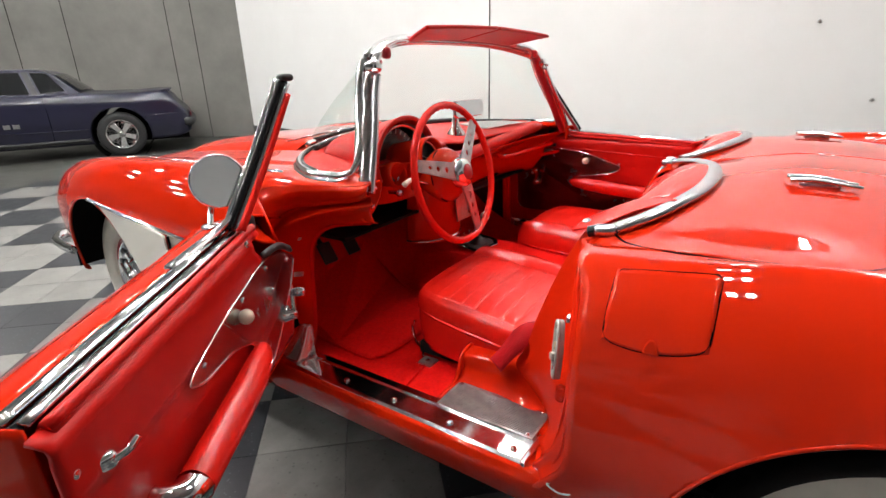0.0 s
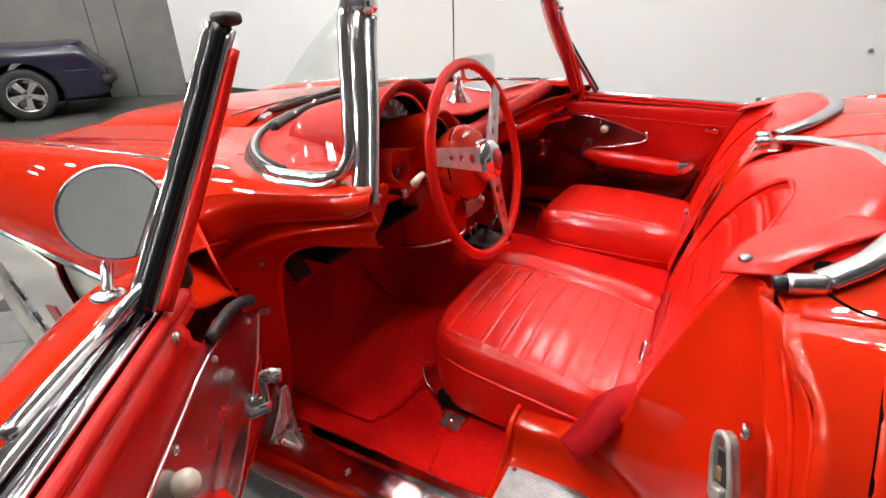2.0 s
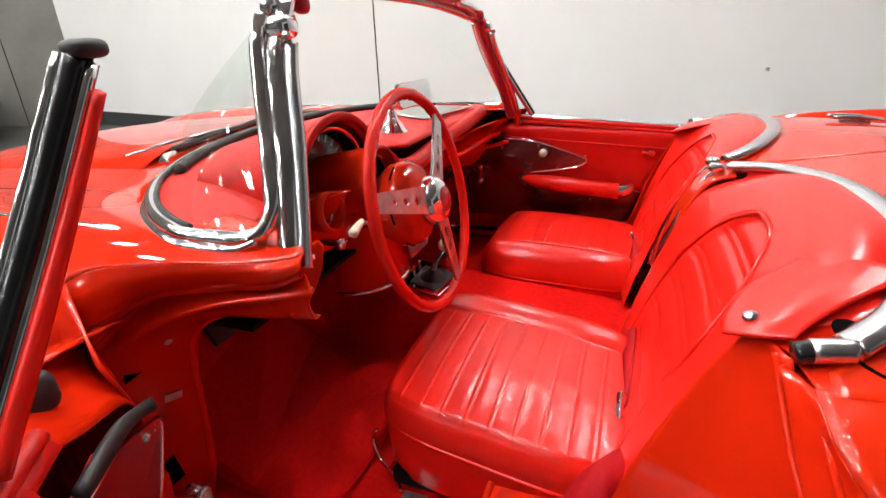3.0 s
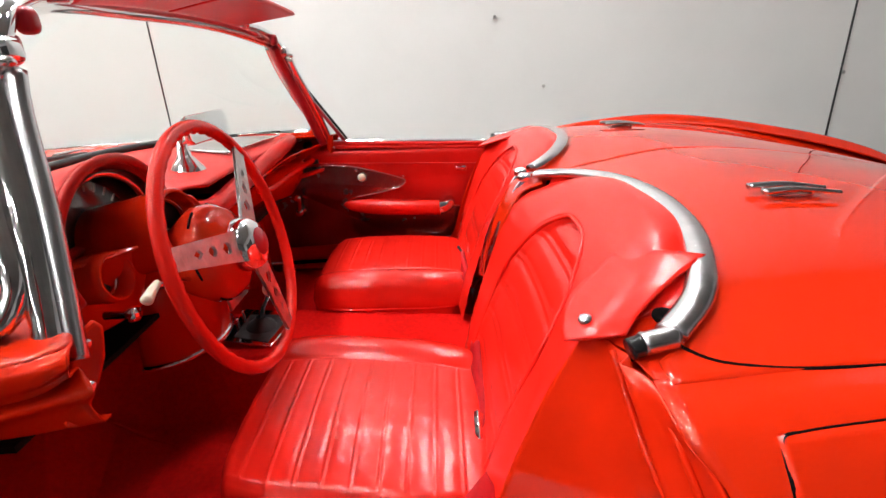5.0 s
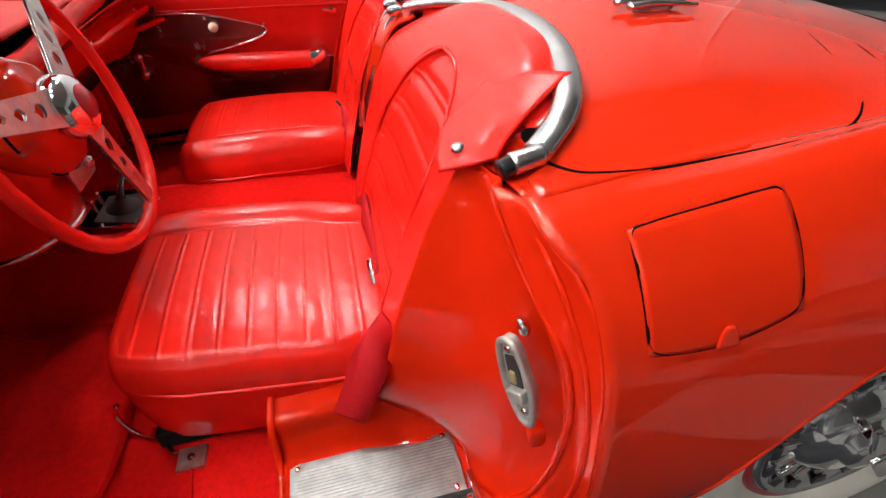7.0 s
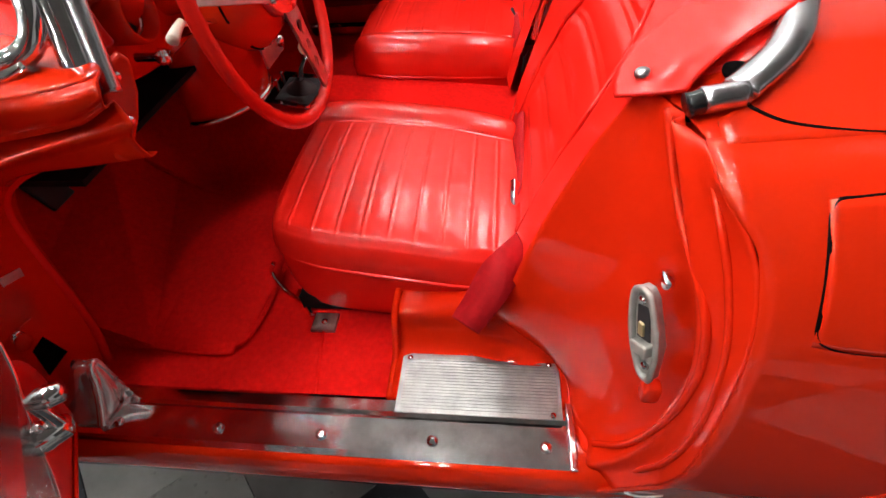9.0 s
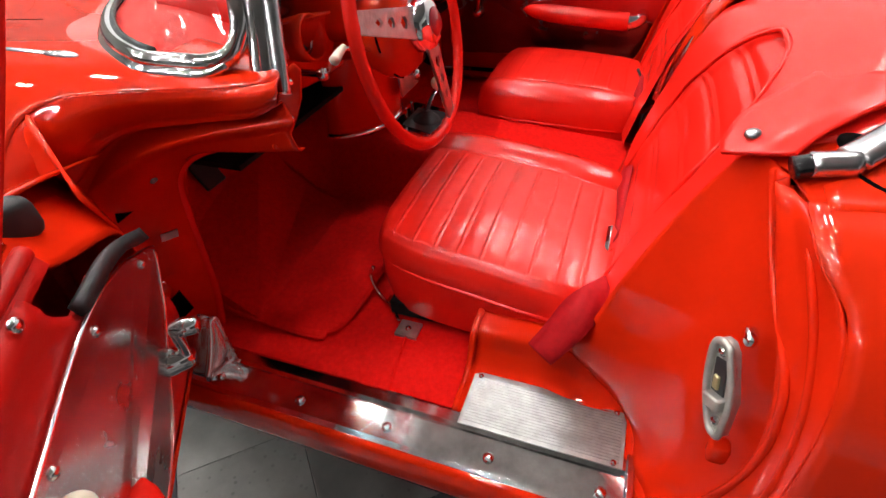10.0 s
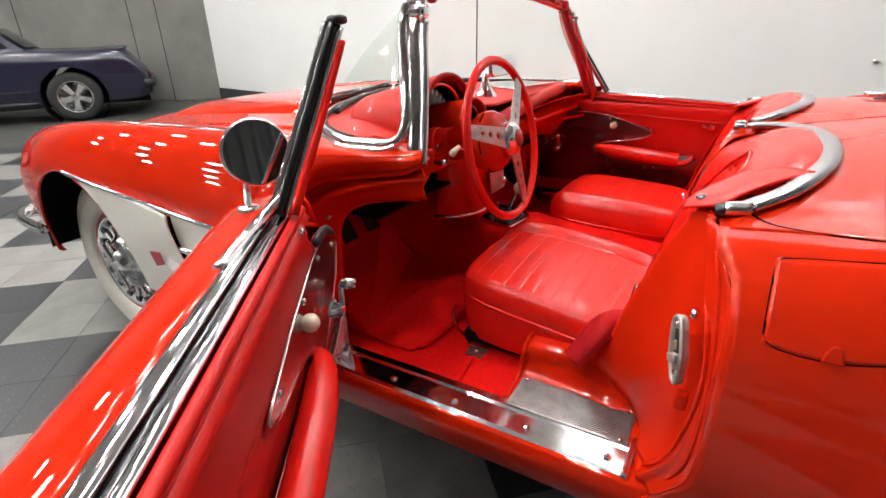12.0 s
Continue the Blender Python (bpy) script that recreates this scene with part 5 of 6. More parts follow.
# ---- doors ----
def door(place, flip, ds=0.0, dn=0.0):
    """place maps (aft of the hinge, inward, up) to the world."""
    P = lambda s, n, z: Vector(place(s, n, z))
    Q = lambda s, n, z: Vector(place(s + ds, n + dn, z))
    top = lambda s: .908 - .060 * s
    def skin(a, b):
        s = .005 + .93 * a
        n = ease([0, .08, .16, .26, .40, .6, .85, 1], [.103, .056, .012, -.022, -.042, -.046, -.040, -.02], b)
        dz = ease([0, .08, .16, .26, .40, .6, .85, 1], [.0, .008, .028, .075, .165, .30, .45, .54], b)
        return P(s, n, top(s) - dz - (0 if flip else .10 * (max(0.0, .30 - s) / .30) ** 1.2))
    bm = surf(skin, 40, 40)
    bmesh.ops.recalc_face_normals(bm, faces=bm.faces)
    d = part("door", bm, PAINT, car, "open red door with chrome top and metal inner plate" if not flip else "closed red passenger door", thick=.004)
    def cove(a, b):
        s = .012 + .915 * a
        z = .655 - .05 * a - .22 * b
        return P(s, -.0545 + .006 * b + .008 * (b > .6), z)
    part("door_cove", surf(cove, 20, 10), WHITE, d, thick=.003)
    part("cove_edge", tube([P(s, -.056, .660 - .05 * s) for s in (.01, .3, .6, .93)], .007, 20, 8), CHROME, d)
    # chrome belt moulding, window slot and inner sill
    part("belt_moulding", tube([P(s, .113, top(s) + .001) for s in ((.0, .2, .45, .7, .93) if flip else (.36, .5, .7, .93))], .0112, 40, 12, flat=.34), CHROME, d, "chrome belt moulding")
    part("window_slot", tube([P(s, .130, top(s) - .006) for s in (.36, .5, .7, .93)], .010, 30, 8, flat=.5), GLOSSBLACK, d, "black window slot")
    part("inner_moulding", tube([P(s, .1435, top(s) + .001) for s in (.34, .5, .7, .93)], .0072, 30, 10, flat=.6), CHROME, d, "bright inner moulding")
    # inner padded panel
    def panel(a, b):
        z0 = top(.34 + .58 * a) - .012
        s_front = ease([0, .1, .3, .6, 1], [.335, .325, .24, .12, .10], b) + ds if not flip else -.05
        s = s_front + (.945 - s_front) * a
        z = z0 - (z0 - (.42 if flip else .535)) * b
        n = dn + min(ease([0, .03, .10, 1.0], [.140, .160, .160, .160], b), .157 - .025 * max(0, .70 - z) / .15 if z < .75 else 1)
        return P(s, n, z)
    part("inner_panel", surf(panel, 40, 40), PANELRED, d, "red vinyl inner door panel", thick=.006)
    part("panel_top_roll", tube([P(s, .151 + dn * .8, top(s) - .006) for s in (.345, .5, .7, .925)], .008, 40, 10), PANELRED, d)
    part("panel_cap", loft([[P(s, .149, top(s) - .012) for s in (.345, .5, .7, .925)], [P(s, .152 + dn * .5, top(s) - .003) for s in (.345, .5, .7, .925)], [P(s, .160 + dn, top(s) - .022) for s in (.345, .5, .7, .925)]], 20, 8), PANELRED, d, thick=.003)
    part("panel_crease", tube([P(s, .1655, top(s) - .075) for s in (.30, .5, .7, .92)], .0025, 30, 6), PANELRED, d)
    part("rear_face", loft([[P(.928, -.02, .38), P(.928, -.04, .6), P(.930, .0, .78), P(.932, .05, .855)], [P(.928, .10, .50), P(.938, .145, .6), P(.940, .155, .78), P(.935, .145, .85)]], 16, 8), JAMB, d, thick=.004)
    part("front_face", loft([[P(.006, -.02, .40), P(.006, -.04, .6), P(.01, .0, .80), P(.02, .05, .885)], [P(.115 + ds, .135, .52), P(.108 + ds, .145, .6), P(.098 + ds, .150, .74), P(.12 + ds, .135, .84)]], 16, 8), JAMB, d, thick=.004)
    part("front_upper", loft([[P(.02, .05, .80), P(.12, .062, .832), P(.25, .080, .868), P(.36, .09, .884)], [P(.098 + ds, .150, .75), P(.13 + ds, .152, .79), P(.23 + ds, .152, .83), P(.36, .152, .87)]], 16, 8), JAMB, d, thick=.004)
    part("door_bottom", loft([[P(.01, -.02, .370), P(.93, -.02, .370)], [P(.06 + ds, .05, .40), P(.93, .05, .40)], [P(.115 + ds, .136 + dn, .43 if flip else .536), P(.945, .140 + dn, .43 if flip else .536)]], 6, 8), GAP if flip else JAMB, d, thick=.004)
    # grey metal plate with a pointed tail
    if flip:
        out = [(.10, .50), (.095, .62), (.10, .745), (.125, .777), (.20, .801), (.30, .807), (.42, .796), (.52, .768), (.585, .746), (.606, .732), (.590, .716), (.55, .703), (.48, .690), (.42, .682), (.385, .668), (.39, .650), (.44, .636), (.62, .628), (.80, .620), (.805, .56), (.80, .50), (.55, .49), (.25, .49)]
    else:
        out = [(.235, .612), (.20, .66), (.16, .706), (.122, .748), (.130, .762), (.165, .778), (.20, .794), (.25, .805), (.305, .810), (.36, .806), (.42, .797), (.50, .785), (.59, .765), (.645, .748), (.636, .735), (.603, .723), (.55, .719), (.50, .714), (.457, .701), (.415, .680), (.40, .655), (.44, .640), (.60, .630), (.80, .620), (.80, .545), (.55, .545), (.36, .550), (.275, .575)]
    line = spline([(s, z, 0) for s, z in out], 120, closed=True)
    bm = bmesh.new()
    vs = [bm.verts.new(Q(p.x, .166 - .025 * max(0, (.70 - p.y)) / .15, p.y)) for p in line]
    f = bm.faces.new(vs)
    f.normal_update()
    bmesh.ops.triangulate(bm, faces=[f], ngon_method="EAR_CLIP")
    # passenger side takes the copy darkened for what it reflects
    pl = part("door_plate", bm, DARKPLATE if flip else PLATE, d, "polished grey metal door plate", smooth=False, thick=.004)
    part("plate_edge", tube([Q(p.x, .167 - .025 * max(0, (.70 - p.y)) / .15, p.y) for p in line[::2]], .003, 160, 6, closed=True), STEEL, pl)
    inward = P(0, 1, 0) - P(0, 0, 0)
    for s, z in ((.165, .765), (.30, .795), (.21, .66), (.43, .782), (.60, .748)):
        screw(Q(s, .168, z), inward, pl, .006)
    # lock knob
    q = inward.to_track_quat("Z", "Y").to_matrix().to_4x4()
    part("lock_slot", turned([(.0005, .001), (.012, .001), (.013, -.002)], 16, Matrix.Translation(Q(.460, .165, .757)) @ q), RUBBER, pl)
    part("lock_knob", cushion(*Q(.450, .178, .757), .029, .029, .029, 2, 24), IVORY, pl, "white round lock knob")
    part("knob_stem", tube([Q(.460, .155, .757), Q(.450, .172, .757)], .005, 6, 8), CHROME, pl)
    # window crank
    cr = part("window_crank", turned([(.0005, .03), (.012, .028), (.016, .012), (.020, .002), (.020, -.002)], 20, Matrix.Translation(Q(.205, .158, .640)) @ q), CHROME, pl, "chrome window crank")
    part("crank_arm", tube([Q(.205, .180, .640), Q(.212, .184, .675), Q(.216, .186, .700)], .0065, 12, 8), CHROME, cr)
    part("crank_knob", turned([(.0005, .032), (.011, .030), (.012, .012), (.007, .0)], 16, Matrix.Translation(Q(.216, .184, .702)) @ q), CHROME, cr)
    part("weather_block", cushion(*P(.255, .105, .862), .05, .03, .045, 4, 16), RUBBER, d, "black rubber block at the door's front")
    # dark weather flap above the plate's front
    part("weather_flap", loft([[Q(.112, .158, .780), Q(.20, .162, .818), Q(.30, .164, .830)], [Q(.120, .166, .768), Q(.20, .168, .803), Q(.30, .170, .817)]], 14), RUBBER, d, thick=.008)
    # armrest: pointed in front, on a chrome cup behind
    def arm(a, b):
        s = .370 + .355 * b
        th = 2 * math.pi * a
        r = ease([0, .04, .15, .35, 1], [.003, .014, .024, .029, .029], b)
        n0 = ease([0, .1, .4, 1], [.166, .176, .186, .188], b)
        return Q(s, n0 + r * .95 * math.cos(th), .656 - .026 * b + r * math.sin(th))
    bm = surf(arm, 24, 30, wrap=True)
    bmesh.ops.recalc_face_normals(bm, faces=bm.faces)
    ar = part("armrest", bm, VINYL, d, "red padded armrest")
    part("armrest_cup", tube([Q(.722, .188, .630), Q(.745, .186, .634), Q(.762, .170, .642), Q(.764, .150, .648)], .028, 20, 12, flat=.95, r_end=.018), CHROME, ar, "chrome armrest cup")
    # inner handle and latch screw
    h = part("inner_handle", cushion(*Q(.822, .158, .765), .026, .026, .024, 3, 16), CHROME, d, "chrome inner door handle")
    part("handle_lever", tube([Q(.822, .168, .765), Q(.808, .178, .768), Q(.792, .180, .772)], .005, 12, 8, r_end=.006), CHROME, h)
    screw(P(.925, .160 + dn, .785), inward, d, .008)
    screw(Q(.36, .164, .868), inward, d, .007)
    return d, P


HX, HY, ANG = -.845, .329, radians(214)
DV, NV = Vector((math.cos(ANG), math.sin(ANG), 0)), Vector((-math.sin(ANG), math.cos(ANG), 0))
open_door, P = door(lambda s, n, z: (HX + s * DV.x + n * NV.x, HY + s * DV.y + n * NV.y, z), False, .06, .012)
closed_door, _ = door(lambda s, n, z: (2 * XC - HX - n, HY - s, z), True)
top_z = lambda s: .908 - .060 * s
# vent post of the open door
vp0, vp1 = Vector((-1.100, -.012, .892)), Vector((-.916, -.006, 1.169))
ax = (vp1 - vp0).normalized()
bend = Vector((.006, .004, 0))
def rail(o, e=0.0):
    return [vp0 + o, vp0.lerp(vp1, .5) + o + bend, vp1 + o - ax * e]


def closed_rail(o):
    """The same post on the closed passenger door."""
    out = []
    for p in (vp0, vp1):
        q = p - Vector((HX, HY, 0))
        out.append((2 * XC - HX - q.dot(NV) - o, HY - q.dot(DV), p.z))
    return out


side_post = part("vent_post", tube(closed_rail(0), .011, 24, 10), GLOSSBLACK, closed_door, "black rubber-faced vent post")
part("post_moulding", tube(closed_rail(.013), .006, 24, 8), STEEL, side_post)
part("post_flange", tube(closed_rail(.024), .006, 24, 8), FLAG_RED, side_post)
vpost = part("vent_post", tube(rail(Vector()), .011, 24, 10), GLOSSBLACK, open_door, "black rubber-faced vent post")
part("post_front", tube(rail(NV * -.014), .0055, 24, 8), CHROME, vpost, "thin chrome post edge")
part("post_moulding", tube(rail(NV * .012, .01), .0055, 24, 8), STEEL, vpost, "bright post moulding")
part("post_flange", tube(rail(NV * .023, .035), .008, 24, 8, r_end=.005), VINYL, vpost, "red post flange")
part("post_cap", cushion(*(vp1 + ax * .004 + NV * .003), .031, .031, .016, 3, 20), RUBBER, vpost)
part("post_foot", tube([P(.56, .100, top_z(.56)), P(.47, .108, top_z(.47) + .004), P(.42, .120, top_z(.42) + .012), vp0 + NV * -.004 + ax * .03], .011, 30, 10, r_end=.008), CHROME, vpost)
# round outside mirror
mc = Vector((-1.050, .079, .974))
face = Vector((-.50, -.85, .15)).normalized()
q = face.to_track_quat("Z", "Y").to_matrix().to_4x4()
om = part("door_mirror", turned([(.0005, -.030), (.035, -.026), (.052, -.012), (.057, .0), (.055, .005), (.0525, .005)], 48, Matrix.Translation(mc) @ q), CHROME, open_door, "round chrome door mirror")
part("mirror_face", turned([(.0545, .0035), (.0005, .0035)], 48, Matrix.Translation(mc) @ q), MIRROR, om, "round mirror glass")
part("mirror_stem", tube([mc - face * .02, mc + Vector((-.014, .02, -.05)), P(.345, .075, .888)], .007, 16, 8), CHROME, om)
part("mirror_foot", cushion(*P(.345, .075, .886), .035, .035, .016, 3, 16), CHROME, om)

# ---- the blue coupe by the wall ----
def coupe(ox, oy, turn):
    M = Matrix.Translation((ox, oy, 0)) @ Matrix.Rotation(radians(turn), 4, "Z")
    c = thing("coupe", "dark blue two-door coupe with alloy wheels parked by a concrete wall", "car", at=(ox, oy, 0))
    def put(name, bm, m, parent=c, label="", **k):
        bm.transform(M)
        return part(name, bm, m, parent, label, **k)
    # local: x forward, y left, z up; rear axle at x = 0
    SIDE = ((-.98, ((0, .64), (.45, .64), (.66, .635), (.76, .61), (.79, .57), (.77, .45), (.70, .32))),
            (-.88, ((0, .74), (.45, .74), (.72, .73), (.84, .69), (.865, .63), (.85, .45), (.79, .27))),
            (-.72, ((0, .945), (.45, .945), (.76, .92), (.87, .83), (.885, .69), (.87, .45), (.81, .24))),
            (-.3, ((0, .95), (.45, .95), (.78, .93), (.89, .84), (.905, .70), (.89, .45), (.83, .22))),
            (.5, ((0, .95), (.45, .95), (.78, .93), (.89, .85), (.905, .70), (.89, .45), (.83, .20))),
            (1.6, ((0, .95), (.45, .95), (.78, .93), (.89, .85), (.905, .70), (.89, .45), (.83, .20))),
            (2.9, ((0, .92), (.45, .92), (.76, .89), (.87, .80), (.89, .68), (.87, .45), (.82, .22))),
            (3.7, ((0, .80), (.45, .80), (.70, .78), (.80, .70), (.82, .60), (.80, .45), (.74, .25))))
    for s in (1, -1):
        def f(a, b):
            x = -.98 + 4.68 * b
            y, z = section(SIDE, x, a)
            return (x, s * y, z)
        bm = surf(f, 40, 80)
        for hx in (0.0, 2.75):
            gone = [fc for fc in bm.faces if all(math.hypot(v.co.x - hx, v.co.z - .33) < .40 and abs(v.co.y) > .6 for v in fc.verts)]
            bmesh.ops.delete(bm, geom=gone, context="FACES")
            for v in bm.verts:
                if math.hypot(v.co.x - hx, v.co.z - .33) < .40 and abs(v.co.y) > .6:
                    k = Vector((v.co.x - hx, v.co.z - .33)).normalized() * .40
                    v.co.x, v.co.z = hx + k.x, .33 + k.y
        bmesh.ops.recalc_face_normals(bm, faces=bm.faces)
        put("body", bm, BLUE, label="dark blue body side", thick=.006)
        # cabin
        roof = [(.42, .945, .70), (.58, 1.09, .64), (.76, 1.245, .58), (1.02, 1.30, .56), (1.45, 1.295, .56), (1.85, 1.21, .58), (2.45, .94, .66)]
        def cab(a, b):
            p = spline([(x, s * w, z) for x, z, w in roof], 40)[int(round(b * 39))]
            return (p.x, p.y * a, p.z - .02 * (a ** 4))
        bm = surf(cab, 14, 40)
        bmesh.ops.recalc_face_normals(bm, faces=bm.faces)
        put("roof", bm, BLUE, thick=.006)
        def pane(name, pts, m, lift=0.0):
            bm = bmesh.new()
            bm.faces.new([bm.verts.new((x, s * (.775 - (z - .93) * .50 + lift), z)) for x, z in pts])
            return put(name, bm, m, smooth=False, thick=.008)
        pane("side_wall", [(.40, .93), (2.45, .93), (1.85, 1.20), (1.45, 1.285), (1.02, 1.290), (.76, 1.235), (.58, 1.08)], BLUE)
        w = pane("door_window", [(1.03, .96), (2.25, .96), (1.81, 1.185), (1.45, 1.25), (1.12, 1.255)], DARKGLASS, .008)
        pane("quarter_window", [(.60, .985), (.90, .965), (.99, 1.245), (.80, 1.235)], DARKGLASS, .008)
        pane("pillar_trim", [(.93, .95), (1.00, .95), (1.09, 1.26), (1.02, 1.26)], TRIMBLACK, .010)
        put("body_stripe", tube([(-.92, s * .845, .60), (-.80, s * .880, .60), (-.42, s * .902, .60)], .006, 10, 6), BLUE)
        put("body_stripe", tube([(.42, s * .908, .43), (1.4, s * .908, .43), (2.3, s * .90, .43)], .007, 20, 6), BLUE)
        for k in range(2):
            put("lettering_bar", box(1.22 + .11 * k, 1.30 + .11 * k, min(s * .905, s * .910), max(s * .905, s * .910), .50, .56), BRUSHED, smooth=False)
        put("door_handle", box(.94, 1.08, min(s * .885, s * .905), max(s * .885, s * .905), .80, .835), TRIMBLACK, bevel=.006)
        put("door_gap", tube([(.88, s * .893, .90), (.86, s * .908, .72), (.86, s * .90, .40), (.88, s * .86, .25)], .004, 24, 6), GAP)
        put("lower_trim", tube([(.42, s * .87, .27), (1.4, s * .87, .26), (2.3, s * .86, .27)], .03, 16, 8), TRIMBLACK)
        put("tail_lamp", box(-1.012, -.99, min(s * .40, s * .74), max(s * .40, s * .74), .54, .60), FLAG_RED, smooth=False)
        for hx in (0.0, 2.75):
            m = Matrix.Translation((hx, s * .80, .33)) @ Matrix.Rotation(radians(-90 * s), 4, "X")
            wh = put("wheel", turned([(.20, -.10), (.27, -.11), (.315, -.095), (.330, -.06), (.330, .06), (.315, .09), (.27, .105), (.215, .10)], 48, m), TYRE, label="black tyre on a polished five-spoke wheel")
            put("rim", turned([(.216, .100), (.205, .104), (.196, .09), (.185, .03), (.001, .01)], 48, m), STEEL, wh)
            for k in range(5):
                put("spoke", slab([(.02, -.03), (.19, -.045), (.19, .045), (.02, .03)], .03, m @ Matrix.Rotation(2 * math.pi * k / 5 + .3, 4, "Z") @ Matrix.Translation((0, 0, .05))), STEEL, wh, bevel=.008)
            put("hub_cap", turned([(.045, .06), (.045, .085), (.03, .095), (.0005, .097)], 20, m), CHROME, wh)
            put("wheel_housing", turned([(.42, -.35), (.42, .07)], 30, m), UNDER)
    put("rear_panel", loft([[(-.97, -.78, .64), (-.985, 0, .65), (-.97, .78, .64)], [(-1.0, -.78, .56), (-1.02, 0, .56), (-1.0, .78, .56)], [(-.97, -.76, .32), (-.99, 0, .32), (-.97, .76, .32)]], 20, 10), BLUE, thick=.006)
    put("rear_bumper", tube([(-.88, -.82, .46), (-1.00, -.72, .46), (-1.03, 0, .46), (-1.00, .72, .46), (-.88, .82, .46)], .06, 40, 10, flat=1.1), TRIMBLACK)
    put("spoiler", loft([[(-.72, -.76, .91), (-.73, 0, .93), (-.72, .76, .91)], [(-.76, -.76, .955), (-.78, 0, .965), (-.76, .76, .955)], [(-.60, -.77, .935), (-.58, 0, .95), (-.60, .77, .935)]], 20, 12), BLUE, thick=.02)
    put("windscreen", loft([[(1.88, -.55, 1.205), (1.92, 0, 1.215), (1.88, .55, 1.205)], [(2.42, -.64, .955), (2.50, 0, .955), (2.42, .64, .955)]], 12), DARKGLASS, thick=.006)
    put("rear_screen", loft([[(.71, -.52, 1.225), (.69, 0, 1.235), (.71, .52, 1.225)], [(.43, -.62, .985), (.40, 0, .99), (.43, .62, .985)]], 12), DARKGLASS, thick=.006)
    put("floor_pan", box(-.93, 3.6, -.55, .55, .18, .40), UNDER, smooth=False)
    return c


coupe(2.46, 8.46, 151)

# ---- the hall ----
def wall(name, a, b, h, m, label, t=.2, z0=0.0):
    """A wall from a to b, its thickness to the left of the way from a to b."""
    d = (Vector(b) - Vector(a)).to_3d()
    n = Vector((-d.y, d.x, 0)).normalized() * t
    bm = bmesh.new()
    p = [Vector((*a, 0)), Vector((*b, 0)), Vector((*b, 0)) + n, Vector((*a, 0)) + n]
    lo = [bm.verts.new(q + Vector((0, 0, z0))) for q in p]
    hi = [bm.verts.new(q + Vector((0, 0, h))) for q in p]
    bm.faces.new(lo[::-1])
    bm.faces.new(hi)
    for i in range(4):
        bm.faces.new((lo[i], lo[(i + 1) % 4], hi[(i + 1) % 4], hi[i]))
    bmesh.ops.recalc_face_normals(bm, faces=bm.faces)
    return tagged(part(name, bm, m, None, smooth=False), label, "wall", kind="structure")


HALL_H = 5.2
CORNER, SOUTH = Vector((4.50, 7.85)), Vector((2.57, -7.5))
WEST, NW = Vector((-10.0, -7.5)), Vector((-10.0, 19.3))
wall("wall_east", CORNER, SOUTH, HALL_H, WALLW, "smooth white painted wall with fine panel joints")
FARDIR = Vector((-.574, .819))
FAR = CORNER + FARDIR * 14.0
wall("wall_north", FAR, CORNER, HALL_H, WALLC, "bare grey concrete panel wall with stains")
wall("wall_south", SOUTH, WEST, HALL_H, WALLS, "light grey painted wall")
wall("wall_west", WEST, NW, HALL_H, WALLG, "grey painted wall")
wall("wall_far", NW, FAR, HALL_H, WALLG, "grey painted wall")
ed = (SOUTH - CORNER).normalized()
en = Vector((-ed.y, ed.x)) * -1
def east(d, z, off=0.0):
    """A place on the east wall, d metres from its north corner."""
    q = CORNER + ed * d + en * off
    return Vector((q.x, q.y, z))
if (east(1, 0, .1) - Vector((0, 0, 0))).x > east(1, 0, 0).x:
    en = -en
for d in (5.70, 11.56):
    tagged(part("wall_joint", tube([east(d, .0, .003), east(d, HALL_H, .003)], .007, 4, 6), DARKBASE, None), "dark vertical panel joint", "joint", kind="structure")
bm = slab([(0, 0), ((SOUTH - CORNER).length, 0), ((SOUTH - CORNER).length, .20), (0, .20)], .012, basis(east(0, 0, .006), (*ed, 0), (0, 0, 1)))
tagged(part("baseboard", bm, DARKBASE, None, smooth=False), "tall dark grey baseboard", "baseboard", kind="structure")
tagged(part("baseboard", box(WEST.x + .01, SOUTH.x - .01, -7.488, -7.476, 0, .20), DARKBASE, None, smooth=False), "tall dark grey baseboard", "baseboard", kind="structure")
outlet = thing("wall_outlet", "grey double outlet box on the grey wall", "outlet", at=(-7.5, -7.47, .95))
part("outlet_box", box(-7.56, -7.44, -7.498, -7.455, .86, 1.04), BRUSHED, outlet, bevel=.004)
for z in (.91, .99):
    part("socket", box(-7.525, -7.475, -7.4555, -7.450, z - .025, z + .025), TRIMBLACK, outlet, smooth=False)
pipe = thing("wall_conduit", "white conduit ending on the white wall", "conduit", at=tuple(east(12.25, 0, .02)))
part("pipe", tube([east(12.25, .50, .03), east(12.25, HALL_H, .03)], .018, 6, 10), WALLW, pipe)
part("end_cap", cushion(*east(12.25, .50, .03), .05, .05, .03, 3, 16), BRUSHED, pipe)
for d, z in ((9.22, .87), (8.80, 1.43), (11.58, .90)):
    a = thing("wall_anchor", "small metal anchor plate on the white wall", "anchor", group="wall anchors", at=tuple(east(d, z, .0)))
    part("anchor_plate", cushion(*east(d, z, .008), .026, .026, .026, 3, 16), BRUSHED, a)
nd = -FARDIR
nn = Vector((nd.y, -nd.x))
if (CORNER + FARDIR * 3 + nn).y > (CORNER + FARDIR * 3).y:
    nn = -nn
for d in (.83, 1.29, 3.15, 4.15, 6.2):
    q = CORNER + FARDIR * d + nn * .002
    tagged(part("wall_seam", tube([(q.x, q.y, 0), (q.x, q.y, HALL_H)], .006, 4, 6), GAP, None), "dark joint between concrete panels", "joint", kind="structure")

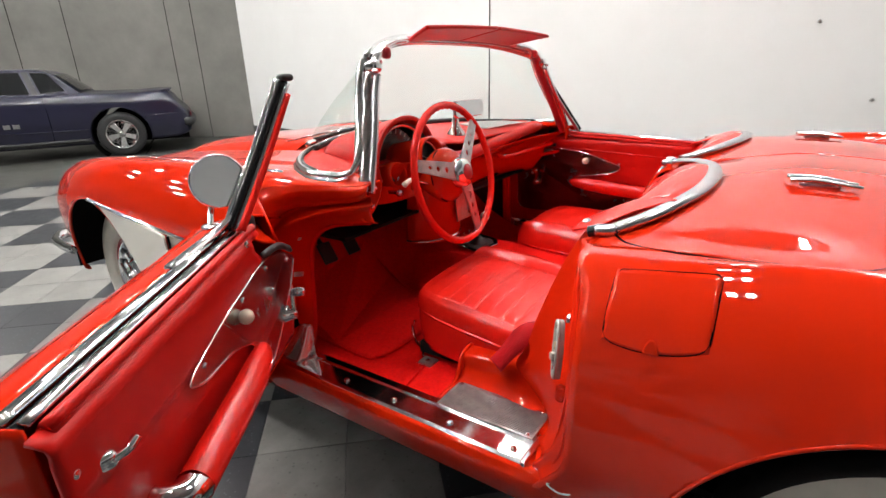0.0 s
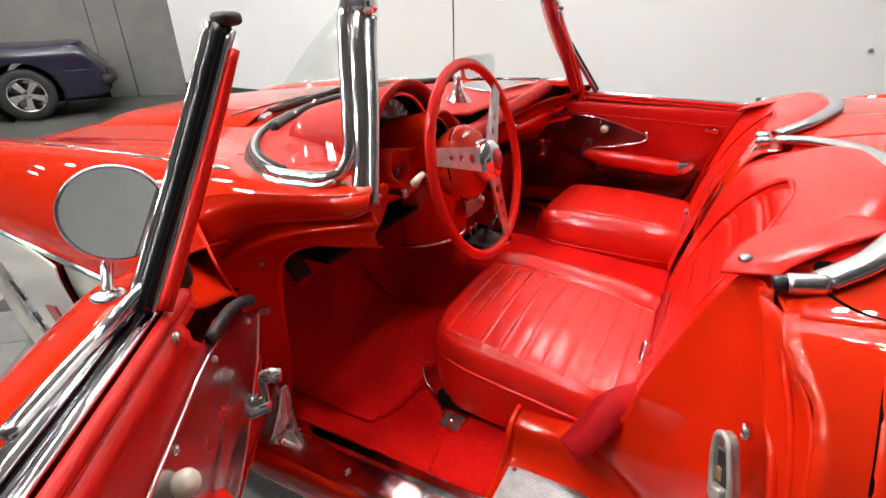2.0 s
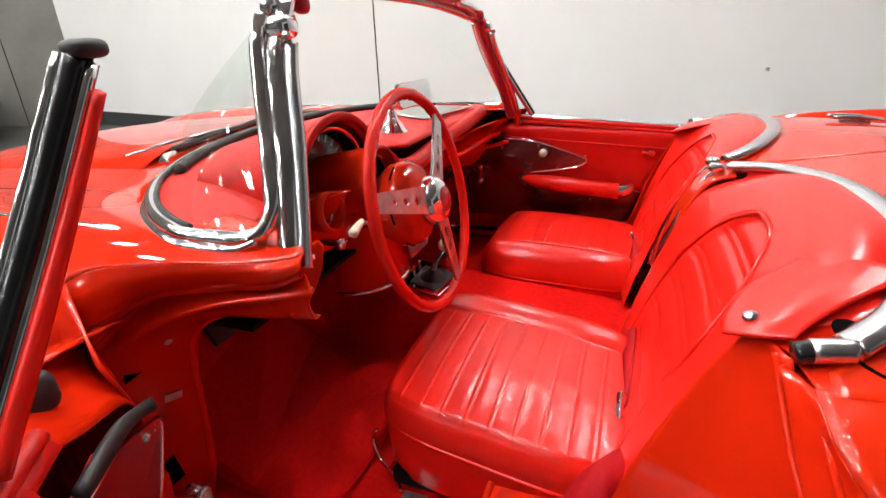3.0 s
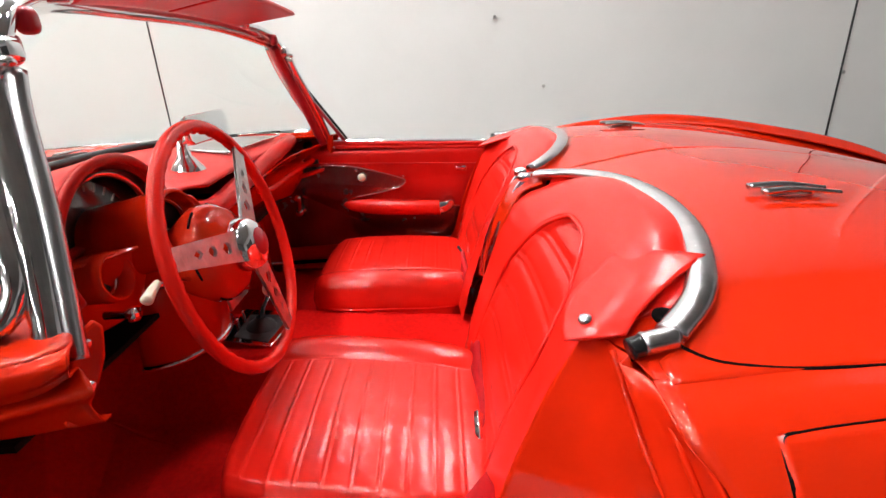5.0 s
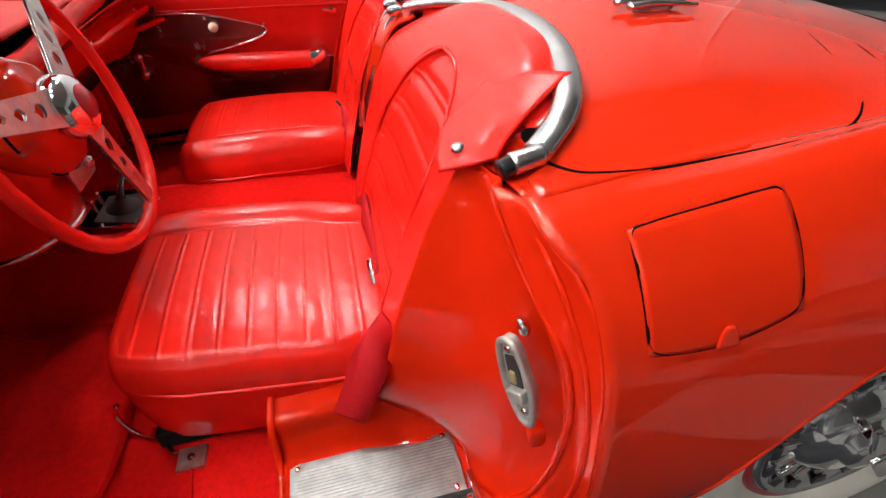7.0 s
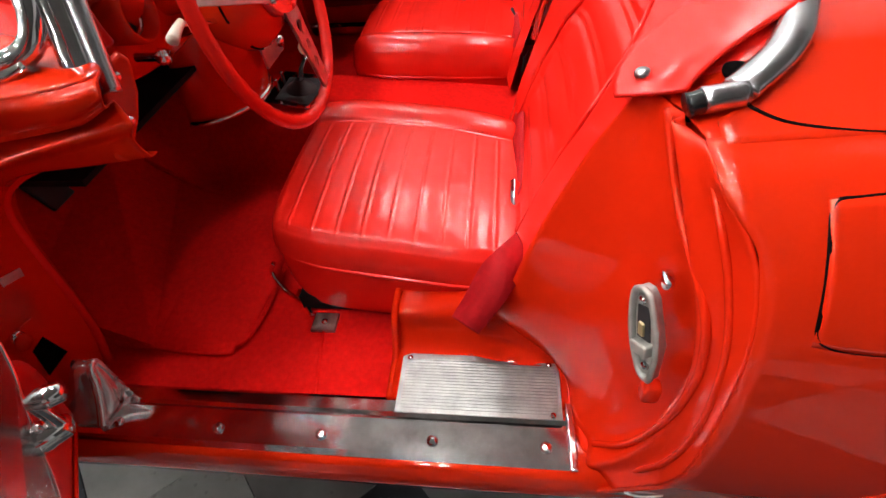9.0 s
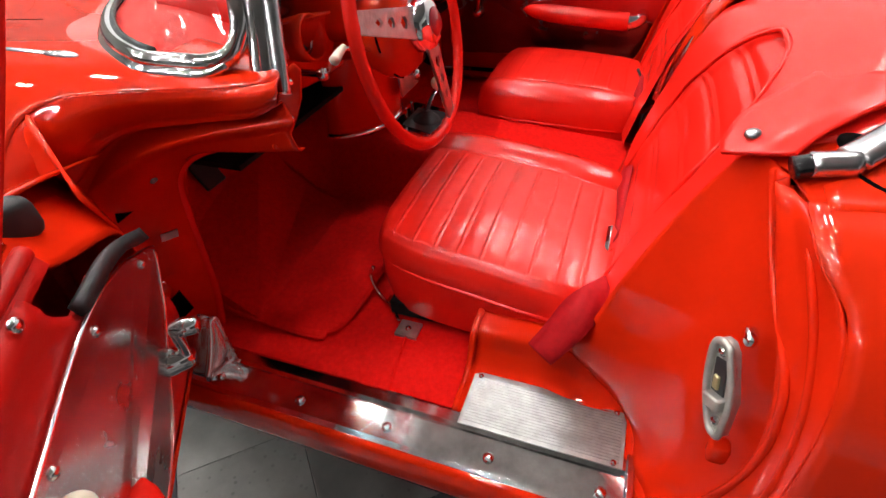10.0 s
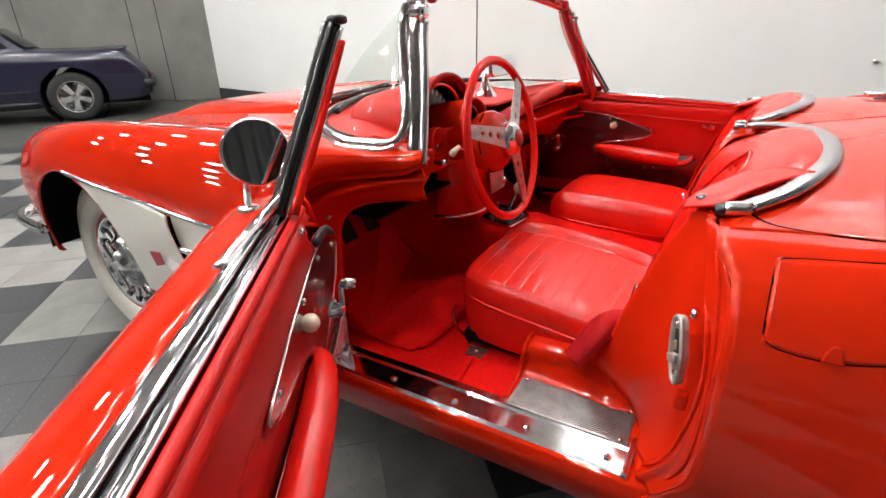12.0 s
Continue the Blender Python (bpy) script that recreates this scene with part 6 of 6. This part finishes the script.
floor = tagged(part("floor", box(-10.5, 7.5, -8, 20, -.12, -.004), CONCRETE, None, smooth=False), "grey sealed concrete floor", "floor", kind="structure")
bm = bmesh.new()
bm.faces.new([bm.verts.new((x, y, HALL_H)) for x, y in ((-10.5, -8), (7.5, -8), (7.5, 20), (-10.5, 20))])
tagged(part("ceiling", bm, CEIL, None, smooth=False, thick=.05), "plain grey ceiling", "ceiling", kind="structure")


# ceiling lights in rows, two bright strips each
def ceiling_light(x, y):
    l = thing("ceiling_light", "white twin-strip ceiling light", "light", "ceiling lights", at=(x, y, HALL_H))
    part("housing", box(x - .24, x + .24, y - .22, y + .22, HALL_H - .09, HALL_H - .03), WALLW, l, bevel=.01)
    for o in (-.11, .11):
        part("diffuser", box(x - .17, x + .17, y + o - .05, y + o + .05, HALL_H - .10, HALL_H - .0905), LAMPMAT, l, "glowing strip", smooth=False)
    return l


first = ceiling_light(-9.0, 14.0)
for i in range(9):
    for j in range(10):
        x, y = -9.0 + 1.5 * i, 14.0 - 1.7 * j
        inside = x < 4.0 - max(0, y - 7.85) * .70 and x < 3.2 + (y + 7.5) * .126 - .9
        if (i or j) and inside and not (x < -4.0 and y < 2.5) and not (1.0 < x < 2.0 and (-1.0 < y < 1.0 or 3.0 < y < 5.0)) and not (x < 1.0 and y < -.5) and not (y > 3.0 and (i + j) % 2):
            copy_thing(first, Matrix.Translation((x, y, HALL_H)))

# dark curtain along the back wall
def fold(a, b):
    x = -4.95 + 7.35 * a
    return (x, -7.30 + .05 * math.sin(a * 180) + .03 * math.sin(a * 74), 3.2 * (1 - b) + .02)


tagged(part("curtain", surf(fold, 420, 4), CURTAIN, None, thick=.01), "dark grey curtain hanging in folds by the wall", "curtain")

# ---- checkered floor tiles ----
T, TA, TO = 0.584, radians(43.6), Vector((-.662, 2.254))
au, bv = Vector((math.cos(TA), math.sin(TA))), Vector((math.sin(TA), -math.cos(TA)))
h = T / 4 - .0004
me_tile = {}
for key, m in (("light", TILE_L), ("dark", TILE_D)):
    bm = bmesh.new()
    lo = [bm.verts.new((x * h, y * h, -.003)) for x, y in ((-1, -1), (1, -1), (1, 1), (-1, 1))]
    hi = [bm.verts.new((x * (h - .0008), y * (h - .0008), .0)) for x, y in ((-1, -1), (1, -1), (1, 1), (-1, 1))]
    bm.faces.new(hi)
    for i in range(4):
        bm.faces.new((lo[i], lo[(i + 1) % 4], hi[(i + 1) % 4], hi[i]))
    me = bpy.data.meshes.new("tile")
    bm.to_mesh(me)
    bm.free()
    me.materials.append(m)
    me_tile[key] = me
rest = {"light": [], "dark": []}
spots = []
for i in range(-46, 47):
    for j in range(-46, 47):
        c = TO + au * (T * (i + .5) / 2) + bv * (T * (j + .5) / 2)
        if not (-9.8 < c.x < 4.6 and -7.3 < c.y):
            continue
        if c.y > 6.40 - (c.x - .3) * .05:
            continue
        key = "dark" if (math.floor(i / 2) + math.floor(j / 2)) % 2 == 0 else "light"
        spots.append(((c - Vector((-.9, 1.6))).length, c, key))
spots.sort(key=lambda s: s[0])
for n_, (_, c, key) in enumerate(spots):
    if n_ < 290:
        o = new("tile", me_tile[key])
        o.parent = floor
        o.matrix_basis = Matrix.Translation((c.x, c.y, 0)) @ Matrix.Rotation(TA, 4, "Z")
    else:
        rest[key].append(c)
for key, cs in rest.items():
    verts, faces = [], []
    for c in cs:
        k = len(verts)
        for x, y in ((-1, -1), (1, -1), (1, 1), (-1, 1)):
            q = c + au * (x * h) - bv * (y * h)
            verts.append((q.x, q.y, 0.0))
        faces.append((k, k + 1, k + 2, k + 3))
    me = bpy.data.meshes.new("tiles")
    me.from_pydata(verts, [], faces)
    me.materials.append(TILE_L if key == "light" else TILE_D)
    o = new("tiles", me)
    o.parent = floor
    tagged(o, key + " grey vinyl floor tiles", kind="stuff")
